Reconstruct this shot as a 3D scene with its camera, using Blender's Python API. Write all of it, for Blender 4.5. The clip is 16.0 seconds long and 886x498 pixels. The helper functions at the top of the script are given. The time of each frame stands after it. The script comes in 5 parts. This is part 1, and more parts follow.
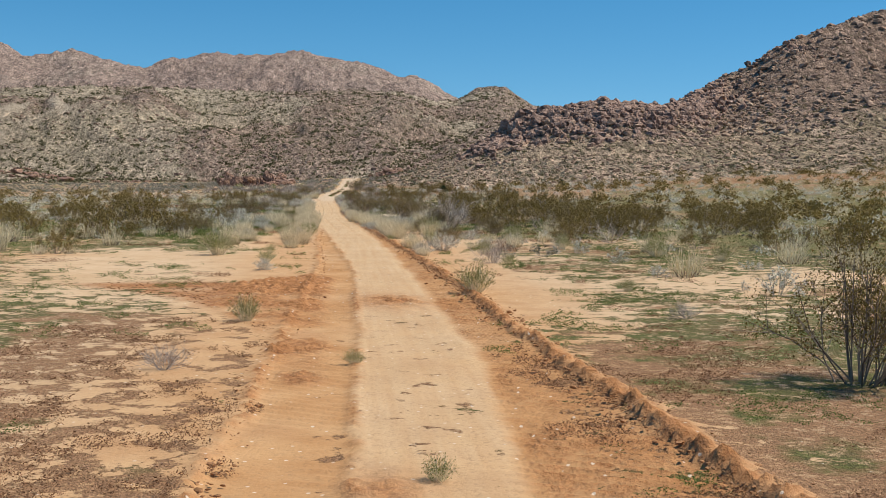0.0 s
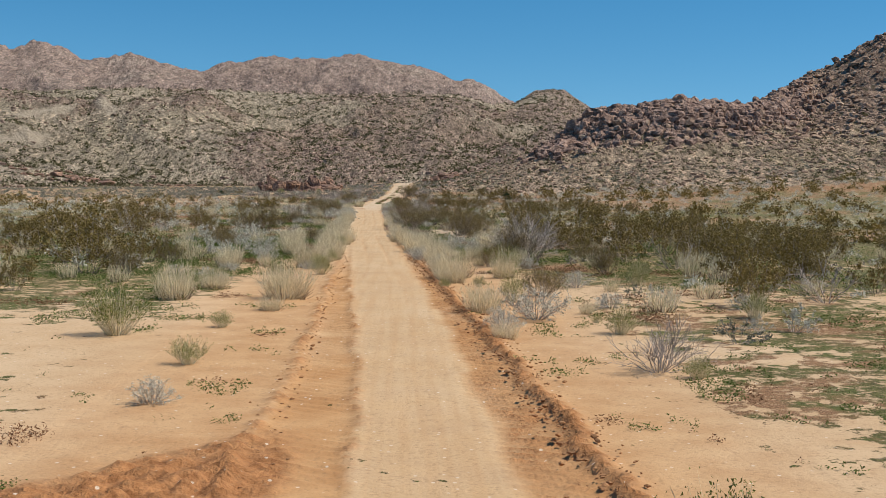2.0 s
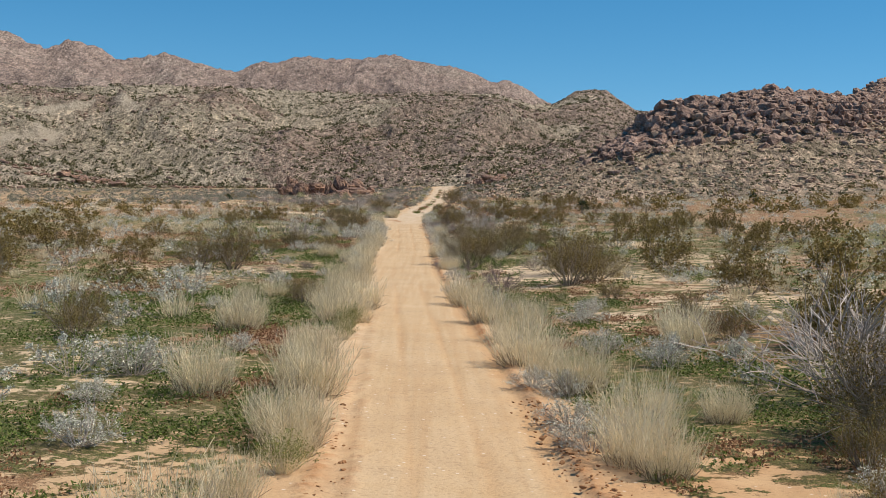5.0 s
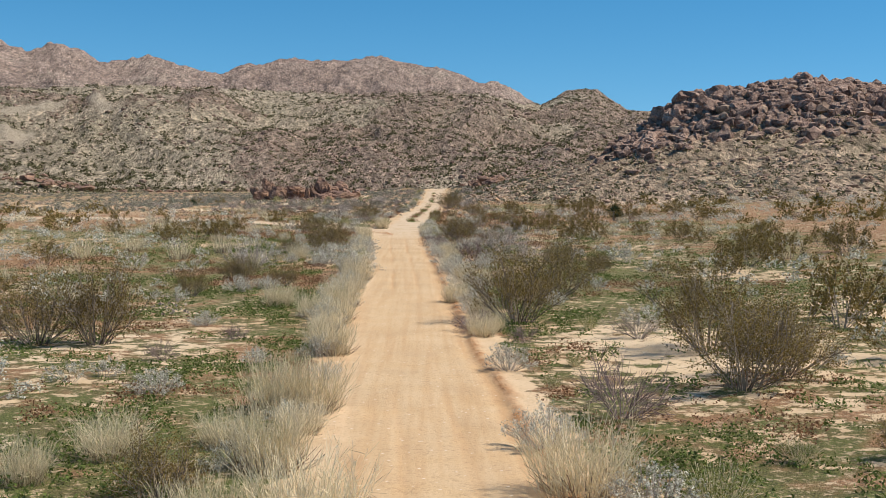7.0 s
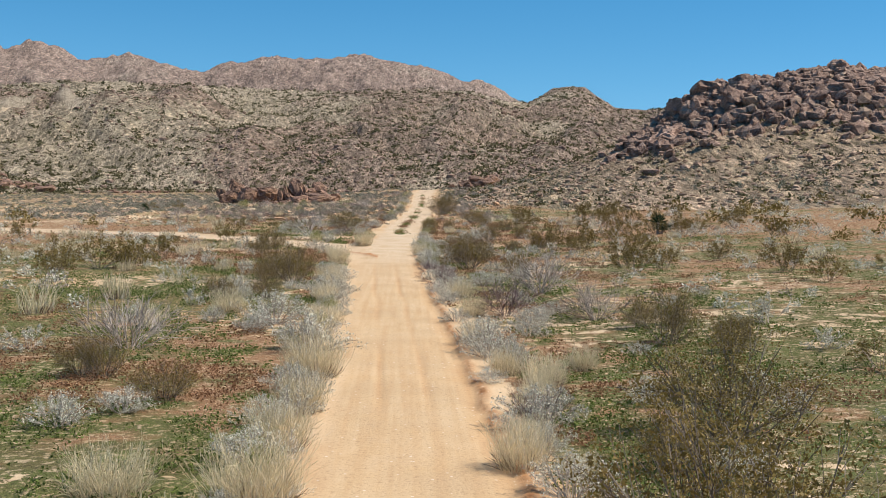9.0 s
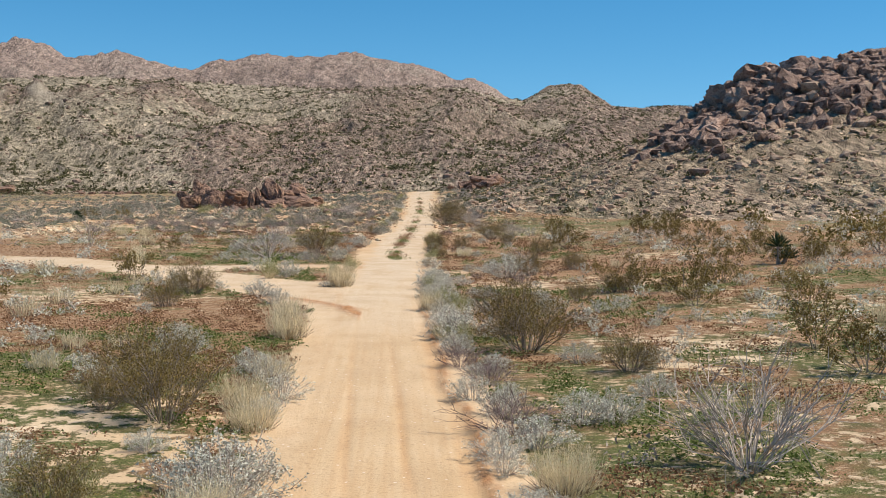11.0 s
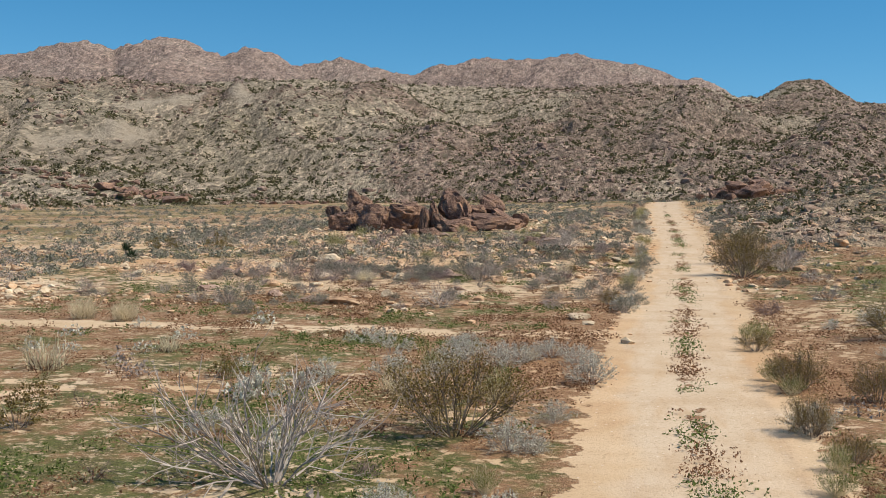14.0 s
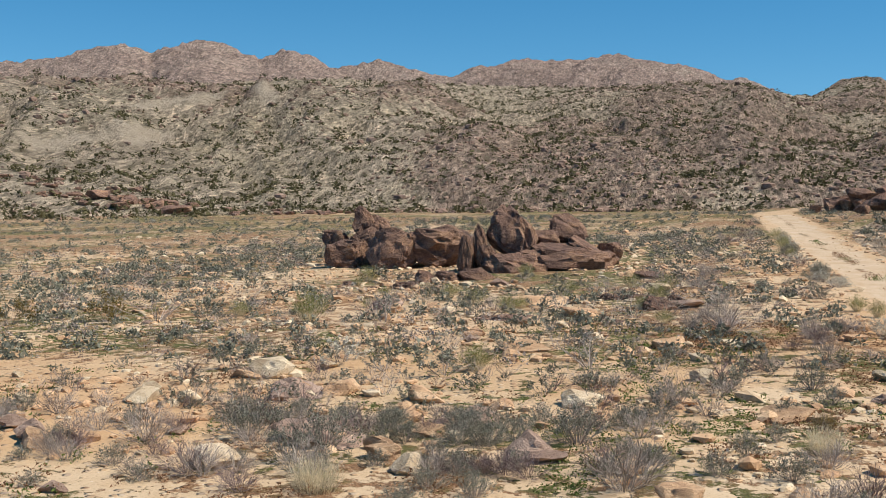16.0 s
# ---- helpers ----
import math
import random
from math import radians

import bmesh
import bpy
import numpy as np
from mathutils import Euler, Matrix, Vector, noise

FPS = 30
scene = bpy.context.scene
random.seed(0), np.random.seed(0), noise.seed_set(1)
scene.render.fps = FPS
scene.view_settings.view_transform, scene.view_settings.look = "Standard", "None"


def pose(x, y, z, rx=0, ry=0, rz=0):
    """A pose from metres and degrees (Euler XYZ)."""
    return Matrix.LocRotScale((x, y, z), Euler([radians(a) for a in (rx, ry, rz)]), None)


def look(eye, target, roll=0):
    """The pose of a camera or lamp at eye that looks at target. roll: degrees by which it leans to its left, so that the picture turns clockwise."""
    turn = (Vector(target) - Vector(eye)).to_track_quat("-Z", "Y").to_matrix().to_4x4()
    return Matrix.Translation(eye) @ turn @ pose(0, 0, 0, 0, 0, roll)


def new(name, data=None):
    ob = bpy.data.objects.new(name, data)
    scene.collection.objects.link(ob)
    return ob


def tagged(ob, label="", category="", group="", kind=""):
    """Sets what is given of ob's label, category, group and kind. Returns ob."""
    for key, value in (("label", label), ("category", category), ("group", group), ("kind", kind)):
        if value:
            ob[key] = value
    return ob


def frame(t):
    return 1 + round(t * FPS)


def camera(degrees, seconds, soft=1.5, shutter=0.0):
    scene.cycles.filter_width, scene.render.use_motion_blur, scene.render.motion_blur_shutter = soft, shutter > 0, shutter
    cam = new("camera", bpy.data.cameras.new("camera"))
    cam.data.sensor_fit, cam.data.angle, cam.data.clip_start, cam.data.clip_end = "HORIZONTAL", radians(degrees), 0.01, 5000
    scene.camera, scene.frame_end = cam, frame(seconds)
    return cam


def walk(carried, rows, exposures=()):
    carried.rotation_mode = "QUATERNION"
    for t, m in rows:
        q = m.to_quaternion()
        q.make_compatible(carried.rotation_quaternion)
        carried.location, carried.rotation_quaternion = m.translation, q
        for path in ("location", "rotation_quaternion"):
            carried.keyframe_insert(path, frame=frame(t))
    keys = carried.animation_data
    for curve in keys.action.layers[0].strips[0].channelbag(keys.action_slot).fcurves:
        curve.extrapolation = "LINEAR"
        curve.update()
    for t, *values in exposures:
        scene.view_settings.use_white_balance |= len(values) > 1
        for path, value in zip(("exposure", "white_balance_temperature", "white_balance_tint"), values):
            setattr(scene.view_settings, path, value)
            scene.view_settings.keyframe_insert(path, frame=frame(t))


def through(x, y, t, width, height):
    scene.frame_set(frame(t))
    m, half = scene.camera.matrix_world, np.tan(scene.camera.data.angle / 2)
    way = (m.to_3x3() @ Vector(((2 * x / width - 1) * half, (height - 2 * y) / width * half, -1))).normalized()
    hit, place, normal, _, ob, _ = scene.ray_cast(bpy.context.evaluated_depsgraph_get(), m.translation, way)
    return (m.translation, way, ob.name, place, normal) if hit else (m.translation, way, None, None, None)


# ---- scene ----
cam = camera(40.2, 16.0, soft=0.4)
PATH = [
    (0, (1.59, -0.005, 4.283), (1.755, 1.984, 4.155), 0.7),
    (0.5, (1.825, 5.506, 4.29), (1.982, 7.496, 4.164), 0.9),
    (1, (2.154, 11.24, 4.305), (2.293, 13.231, 4.18), 1.0),
    (1.5, (2.408, 17.19, 4.293), (2.515, 19.183, 4.17), 0.8),
    (2, (2.517, 23.304, 4.305), (2.591, 25.299, 4.183), 0.9),
    (2.5, (2.47, 29.462, 4.303), (2.516, 31.458, 4.182), 0.8),
    (3, (2.259, 35.485, 4.299), (2.287, 37.481, 4.18), 0.9),
    (3.5, (2.076, 41.555, 4.321), (2.098, 43.551, 4.201), 0.8),
    (4, (1.866, 47.693, 4.275), (1.886, 49.689, 4.156), 1.0),
    (4.2, (1.777, 50.137, 4.265), (1.795, 52.134, 4.146), 1.4),
    (6.3, (0.782, 75.636, 4.045), (0.803, 77.632, 3.929), 0.8),
    (6.5, (0.675, 77.904, 4.034), (0.702, 79.9, 3.919), 0.9),
    (7, (0.477, 83.463, 4.064), (0.515, 85.459, 3.949), 0.9),
    (7.5, (0.284, 89.013, 4.126), (0.334, 91.009, 4.009), 0.8),
    (8, (0.084, 94.425, 4.184), (0.14, 96.421, 4.067), 0.9),
    (8.5, (-0.03, 99.859, 4.227), (0.031, 101.855, 4.111), 0.9),
    (9, (-0.105, 105.702, 4.273), (-0.04, 107.697, 4.157), 0.9),
    (9.2, (-0.139, 108.234, 4.304), (-0.071, 110.23, 4.188), 0.8),
    (11.3, (-0.447, 136.647, 4.416), (-0.366, 138.642, 4.299), 0.9),
    (11.5, (-0.454, 139.493, 4.418), (-0.372, 141.488, 4.303), 0.7),
    (12, (-0.488, 146.937, 4.509), (-0.422, 148.933, 4.394), 0.7),
    (12.5, (-0.603, 154.66, 4.579), (-0.582, 156.656, 4.463), 0.7),
    (13, (-0.854, 162.63, 4.648), (-0.946, 164.625, 4.528), 0.9),
    (13.5, (-1.231, 170.984, 4.698), (-1.448, 172.969, 4.583), 0.6),
    (14, (-1.959, 179.519, 4.767), (-2.242, 181.496, 4.652), 0.6),
    (14.5, (-2.983, 188.106, 4.859), (-3.297, 190.078, 4.746), 0.5),
    (15, (-4.29, 196.659, 4.989), (-4.628, 198.627, 4.876), 0.8),
    (15.5, (-5.864, 205.209, 5.1), (-6.209, 207.176, 4.988), 0.5),
    (16, (-7.544, 213.688, 5.315), (-7.891, 215.654, 5.204), 0.4),
]
walk(cam, [(t, look(eye, target, roll)) for t, eye, target, roll in PATH],
     [(0, -0.12), (1, -0.22), (3, -0.24), (4.2, -0.2), (7, -0.06), (9, 0.03), (12, 0.0), (14, -0.15), (15, -0.1), (16, -0.12)])

# ---- world, sun, exposure ----
SUN_ELEVATION, SUN_AZIMUTH = radians(52), radians(93)      # azimuth from +y towards +x
world = bpy.data.worlds.new("sky")
scene.world = world
world.use_nodes = True
sky = world.node_tree.nodes.new("ShaderNodeTexSky")
sky.sky_type, sky.sun_disc = "NISHITA", False
sky.sun_elevation, sky.sun_rotation = SUN_ELEVATION, SUN_AZIMUTH
sky.altitude, sky.air_density, sky.dust_density, sky.ozone_density = 1500, 1.0, 0.0, 4.0
background = world.node_tree.nodes["Background"]
background.inputs["Strength"].default_value = 0.128
# the dry, deep blue desert sky: little haze towards the horizon
toward = world.node_tree.nodes.new("ShaderNodeTexCoord")
lifted = world.node_tree.nodes.new("ShaderNodeMapping")
lifted.inputs["Location"].default_value = (0, 0, 0.07)
richer = world.node_tree.nodes.new("ShaderNodeHueSaturation")
richer.inputs["Saturation"].default_value, richer.inputs["Hue"].default_value = 1.30, 0.488
world.node_tree.links.new(toward.outputs["Generated"], lifted.inputs["Vector"])
world.node_tree.links.new(lifted.outputs["Vector"], sky.inputs["Vector"])
world.node_tree.links.new(sky.outputs["Color"], richer.inputs["Color"])
world.node_tree.links.new(richer.outputs["Color"], background.inputs["Color"])
sun = new("sun", bpy.data.lights.new("sun", "SUN"))
sun.data.energy, sun.data.angle, sun.data.color = 5.7, radians(0.55), (1.0, 0.91, 0.775)
sun.matrix_world = look((80, 60, 120), (80 - 100 * math.sin(SUN_AZIMUTH), 60 - 100 * math.cos(SUN_AZIMUTH), 120 - 100 * math.tan(SUN_ELEVATION)))
scene.view_settings.exposure = 0.0

# ---- noise and terrain ----


def lattice(ix, iy, seed):
    n = (ix * 374761393 + iy * 668265263 + seed * 974634777) & 0xFFFFFFFF
    n = ((n ^ (n >> 13)) * 1274126177) & 0xFFFFFFFF
    return ((n ^ (n >> 16)) & 0xFFFF) / 32767.5 - 1.0


def vnoise(x, y, seed=0):
    """Smooth value noise, -1 to 1, one bump a metre."""
    x, y = np.asarray(x, float), np.asarray(y, float)
    ix, iy = np.floor(x).astype(np.int64), np.floor(y).astype(np.int64)
    fx, fy = x - ix, y - iy
    fx, fy = fx * fx * (3 - 2 * fx), fy * fy * (3 - 2 * fy)
    a, b = lattice(ix, iy, seed), lattice(ix + 1, iy, seed)
    c, d = lattice(ix, iy + 1, seed), lattice(ix + 1, iy + 1, seed)
    return (a + (b - a) * fx) * (1 - fy) + (c + (d - c) * fx) * fy


def fbm(x, y, size, octaves=4, seed=0, gain=0.5):
    total, amp, norm = 0.0, 1.0, 0.0
    for k in range(octaves):
        total = total + amp * vnoise(x / size + 17.3 * k, y / size - 9.1 * k, seed + k)
        norm, amp, size = norm + amp, amp * gain, size * 0.5
    return total / norm


def ridged(x, y, size, octaves=4, seed=0, gain=0.5):
    total, amp, norm = 0.0, 1.0, 0.0
    for k in range(octaves):
        total = total + amp * (1 - 2 * np.abs(vnoise(x / size + 5.7 * k, y / size + 3.3 * k, seed + k)))
        norm, amp, size = norm + amp, amp * gain, size * 0.5
    return total / norm


def step(a, b, v):
    s = np.clip((np.asarray(v, float) - a) / (b - a), 0, 1)
    return s * s * (3 - 2 * s)


ROAD_Y = [-40, 11, 23, 41, 54, 71, 88, 100, 114, 140, 165, 180, 198, 208, 220, 232, 260, 280, 300, 320, 350, 380, 480]
ROAD_X = [1.9, 2.2, 2.5, 2.4, 2.3, 1.85, 1.3, 0.85, 0.25, -0.25, -0.95, -0.95, -0.4, -0.3, 0.3, 1.0, 2.1, 2.5, 2.8, 3.5, 4.8, 8.0, 30.0]


def road_x(y):
    y = np.asarray(y, float)
    return sum(np.interp(y + d, ROAD_Y, ROAD_X) for d in (-6, -3, 0, 3, 6)) / 5


def plain(x, y):
    """The valley floor, without hills."""
    x, y = np.asarray(x, float), np.asarray(y, float)
    z = np.interp(y, [-100, 200, 220, 240, 260, 295, 320, 345, 420, 700, 3000], [0, 0, 0.1, 0.35, 0.8, 1.5, 1.95, 2.0, 0.6, 1.0, 10])
    aside = np.abs(x - road_x(np.clip(y, -40, 480)))
    z = z * np.where(x < 0, np.exp(-np.maximum(0, -x - 3) / 12.0), 1)
    right = np.maximum(0, x - 4) * np.interp(y, [0, 60, 120, 190, 400], [0.012, 0.02, 0.04, 0.06, 0.06])
    z = z + np.minimum(right, 9) - 0.012 * np.maximum(0, -x - 18)
    z = z + np.interp(y, [-100, 0, 20, 43, 65, 85, 100, 112], [1.1, 1.06, 1.0, 0.88, 0.72, 0.38, 0.1, 0.0])
    away = step(2.5, 12, aside)
    z = z + away * (0.16 * fbm(x, y, 14, 3, 11) + 0.05 * fbm(x, y, 2.2, 2, 12)) + 0.6 * step(30, 140, aside) * fbm(x, y, 45, 3, 13)
    return z


RIDGE_LINE = [(22, 262, 3.4), (32, 275, 6.4), (38.5, 283, 10.5), (41.5, 285, 14.6), (45, 286, 18.4), (49.5, 279, 18.8), (56, 276, 19.4), (61, 277, 20.6), (67, 276, 20.2), (76, 281, 20.0),
              (86, 298, 22.4), (97, 316, 26.8), (110, 328, 33.4), (116, 326, 36.8), (123, 325, 41.0), (134, 330, 45.4), (155, 336, 52), (200, 350, 61), (280, 370, 70)]
RIDGE = [(x, y, z - float(plain(x, y))) for x, y, z in RIDGE_LINE]


def hill_right(x, y):
    """Height of the boulder hill over the floor, by the distance to its ridge; its front runs out farther than its end."""
    x, y = np.asarray(x, float), np.asarray(y, float)
    best = np.full(np.broadcast(x, y).shape, -1.0)
    for (ax, ay, az), (bx, by, bz) in zip(RIDGE, RIDGE[1:]):
        dx, dy = bx - ax, by - ay
        k = np.clip(((x - ax) * dx + (y - ay) * dy) / (dx * dx + dy * dy), 0, 1)
        d = np.hypot(x - ax - k * dx, 0.62 * (y - ay - k * dy))
        top = az + k * (bz - az)
        s = d / (10 + 2.3 * top)
        best = np.maximum(best, top * np.interp(s, [0, 0.08, 0.22, 0.36, 0.46, 0.56, 0.8, 1], [1, 0.88, 0.55, 0.42, 0.31, 0.20, 0.06, 0]))
    rough = np.clip(best / 8, 0, 1)
    return best + rough * (0.9 * ridged(x, y, 14, 4, 31) + 0.5 * fbm(x, y, 3, 3, 37)) - 0.35


# Crests of the ranges behind, by bearing from the valley (degrees, + to the right): distance, height
MID_A = [-60, -32, -26, -23, -19.5, -16, -13.5, -11, -7.6, -2.5, 0.8, 3.2, 5.0, 6.0, 7.1, 7.7, 8.7, 9.4, 10.2, 11.4, 12.6, 15.1, 20, 60]
MID_R = [640, 610, 620, 625, 640, 660, 700, 800, 905, 900, 900, 905, 930, 1080, 1090, 1090, 1090, 1090, 1090, 1090, 1090, 1090, 1050, 1000]
MID_Z = [50, 47, 48, 48, 50, 54, 58, 65, 71, 70, 73, 72, 66, 76, 88, 91, 90, 81, 72, 69, 71, 64, 58, 50]
FAR_A = [-60, -32, -28.8, -27.4, -26.2, -24.5, -23.1, -22.4, -20.8, -19.6, -18.3, -17.0, -16.1, -15.0, -13.9, -13.1, -11.8, -10.8, -9.5, -8.7,
         -7.6, -6.4, -5.2, -4.1, -3.3, -1.9, -0.8, 0.3, 1.4, 2.8, 3.9, 5.0, 5.9, 9, 14, 60]
FAR_Z = [150, 172, 187, 196, 208, 223, 206, 221, 233, 222, 208, 224, 211, 191, 195, 206, 196, 188, 180, 194,
         193, 211, 204, 203, 212, 214, 205, 198, 192, 173, 171, 150, 136, 90, 60, 60]


def bearing(x, y):
    return np.degrees(np.arctan2(x, y - 150.0)), np.hypot(x, y - 150.0)


def spurs(x, y):
    """Spurs and gullies that run down the slope, -1 to 1."""
    a, r = bearing(x, y)
    return ridged(a * 9.0 + 12 * fbm(x, y, 80, 2, 44), r * 0.20, 62, 4, 42)


def hill_mid(x, y):
    a, r = bearing(x, y)
    foot = np.interp(a, [-60, -30, -20, -14, -4, 3, 8, 14, 60], [250, 275, 292, 312, 300, 275, 265, 300, 400]) + 14 * fbm(x, y, 60, 2, 41)
    top, z = np.interp(a, MID_A, MID_R), np.interp(a, MID_A, MID_Z)
    s = (r - foot) / (top - foot)
    up = np.clip(s, 0, 1)
    body = z * (0.62 * up ** 0.85 + 0.38 * up ** 2.2)
    spur = np.sin(np.pi * np.clip(s * 1.06, 0, 1)) ** 0.8
    body = body + spur * (spurs(x, y) * 16 + 4.6 * ridged(x, y * 0.5, 34, 4, 49) + 1.4 * fbm(x, y * 0.6, 12, 3, 43))
    body = np.where(s > 1, z - (s - 1) * z * 1.6, body)
    crag = np.clip(up * 3, 0, 1)
    return body + crag * (1.6 * ridged(x, y, 16, 3, 45) + 1.0 * fbm(x, y, 5, 2, 46)) + np.where(s <= 0, (s * 25).clip(-4, 0), 0)


def hill_far(x, y):
    a, r = bearing(x, y)
    z = 4 + 1.25 * (np.interp(a, FAR_A, FAR_Z) - 4)
    top = 2600.0
    s = (r - 1150) / (top - 1150)
    up = np.clip(s, 0, 1)
    body = z * (0.5 * up + 0.5 * up ** 1.7) + np.sin(np.pi * up) * 60 * ridged(x, y * 0.6, 300, 5, 51)
    body = np.where(s > 1, z - (s - 1) * z * 1.5, body)
    return body + np.clip(up * 3, 0, 1) * (9 * ridged(x, y, 75, 5, 55) + 9 * ridged(x, y, 42, 3, 57) + 4 * fbm(x, y, 16, 2, 56)) - 6


def terrain(x, y):
    return plain(x, y) + np.maximum(0, hill_right(x, y))


class Survey:
    """A height field sampled once, for single points."""

    def __init__(self, func, x0, x1, y0, y1, d=0.7):
        self.x0, self.y0, self.d = x0, y0, d
        self.X, self.Y = np.meshgrid(np.arange(x0, x1, d), np.arange(y0, y1, d))
        self.Z = func(self.X, self.Y)

    def __call__(self, x, y):
        u, v = (x - self.x0) / self.d, (y - self.y0) / self.d
        i, j = min(max(int(u), 0), self.Z.shape[1] - 2), min(max(int(v), 0), self.Z.shape[0] - 2)
        f, g = u - i, v - j
        z = self.Z
        return float((z[j, i] * (1 - f) + z[j, i + 1] * f) * (1 - g) + (z[j + 1, i] * (1 - f) + z[j + 1, i + 1] * f) * g)


floor_at = Survey(plain, -140, 305, -10, 450)
rise_at = Survey(hill_right, -10, 305, 190, 450)


def surface_at(x, y):
    return floor_at(x, y) + (max(0.0, rise_at(x, y)) if x > -9 and y > 191 else 0.0)


def lane_at(y):
    return LANE[min(max(int(y) + 50, 0), len(LANE) - 1)]


LANE = [float(v) for v in road_x(np.arange(-50, 490) + 0.5)]


# ---- material helpers ----


class Shader:
    """A node material in the making."""

    def __init__(self, name, rough=0.9, specular=0.25):
        self.mat = bpy.data.materials.new(name)
        self.mat.use_nodes = True
        self.tree = self.mat.node_tree
        self.bsdf = self.tree.nodes["Principled BSDF"]
        self.bsdf.inputs["Roughness"].default_value = rough
        self.bsdf.inputs["Specular IOR Level"].default_value = specular

    def put(self, socket, value):
        if isinstance(value, bpy.types.NodeSocket):
            self.tree.links.new(value, socket)
        elif isinstance(value, tuple) and len(value) == 3 and socket.type == "RGBA":
            socket.default_value = (*value, 1)
        else:
            socket.default_value = value

    def position(self):
        return self.tree.nodes.new("ShaderNodeNewGeometry").outputs["Position"]

    def local(self):
        return self.tree.nodes.new("ShaderNodeTexCoord").outputs["Object"]

    def chance(self):
        return self.tree.nodes.new("ShaderNodeObjectInfo").outputs["Random"]

    def island(self):
        return self.tree.nodes.new("ShaderNodeNewGeometry").outputs["Random Per Island"]

    def attribute(self, name):
        n = self.tree.nodes.new("ShaderNodeAttribute")
        n.attribute_name = name
        return n.outputs["Fac"]

    def stretch(self, vector, scale):
        n = self.tree.nodes.new("ShaderNodeMapping")
        self.put(n.inputs["Vector"], vector)
        n.inputs["Scale"].default_value = scale
        return n.outputs["Vector"]

    def noise(self, vector, scale, detail=4.0, rough=0.55):
        n = self.tree.nodes.new("ShaderNodeTexNoise")
        self.put(n.inputs["Vector"], vector)
        n.inputs["Scale"].default_value, n.inputs["Detail"].default_value, n.inputs["Roughness"].default_value = scale, detail, rough
        return n.outputs["Fac"]

    def cells(self, vector, scale, feature="F1", out="Distance"):
        n = self.tree.nodes.new("ShaderNodeTexVoronoi")
        n.feature = feature
        self.put(n.inputs["Vector"], vector)
        n.inputs["Scale"].default_value = scale
        return n.outputs[out]

    def ramp(self, fac, *stops):
        n = self.tree.nodes.new("ShaderNodeValToRGB")
        self.put(n.inputs["Fac"], fac)
        e = n.color_ramp.elements
        while len(e) < len(stops):
            e.new(0.5)
        for el, (pos, col) in zip(e, stops):
            el.position = pos
            el.color = (*col, 1) if isinstance(col, tuple) else (col, col, col, 1)
        return n.outputs["Color"]

    def math(self, op, a, b=0.0, c=0.0):
        n = self.tree.nodes.new("ShaderNodeMath")
        n.operation = op
        for s, v in zip(n.inputs, (a, b, c)):
            self.put(s, v)
        return n.outputs[0]

    def mix(self, fac, a, b, blend="MIX"):
        n = self.tree.nodes.new("ShaderNodeMix")
        n.data_type, n.blend_type = "RGBA", blend
        self.put(n.inputs[0], fac)
        self.put(n.inputs[6], a)
        self.put(n.inputs[7], b)
        return n.outputs[2]

    def bump(self, height, strength, distance):
        n = self.tree.nodes.new("ShaderNodeBump")
        self.put(n.inputs["Height"], height)
        self.put(n.inputs["Strength"], strength)
        n.inputs["Distance"].default_value = distance
        if self.bsdf.inputs["Normal"].links:
            self.tree.links.new(self.bsdf.inputs["Normal"].links[0].from_socket, n.inputs["Normal"])
        self.tree.links.new(n.outputs["Normal"], self.bsdf.inputs["Normal"])

    def colour(self, value):
        self.put(self.bsdf.inputs["Base Color"], value)
        return self.mat


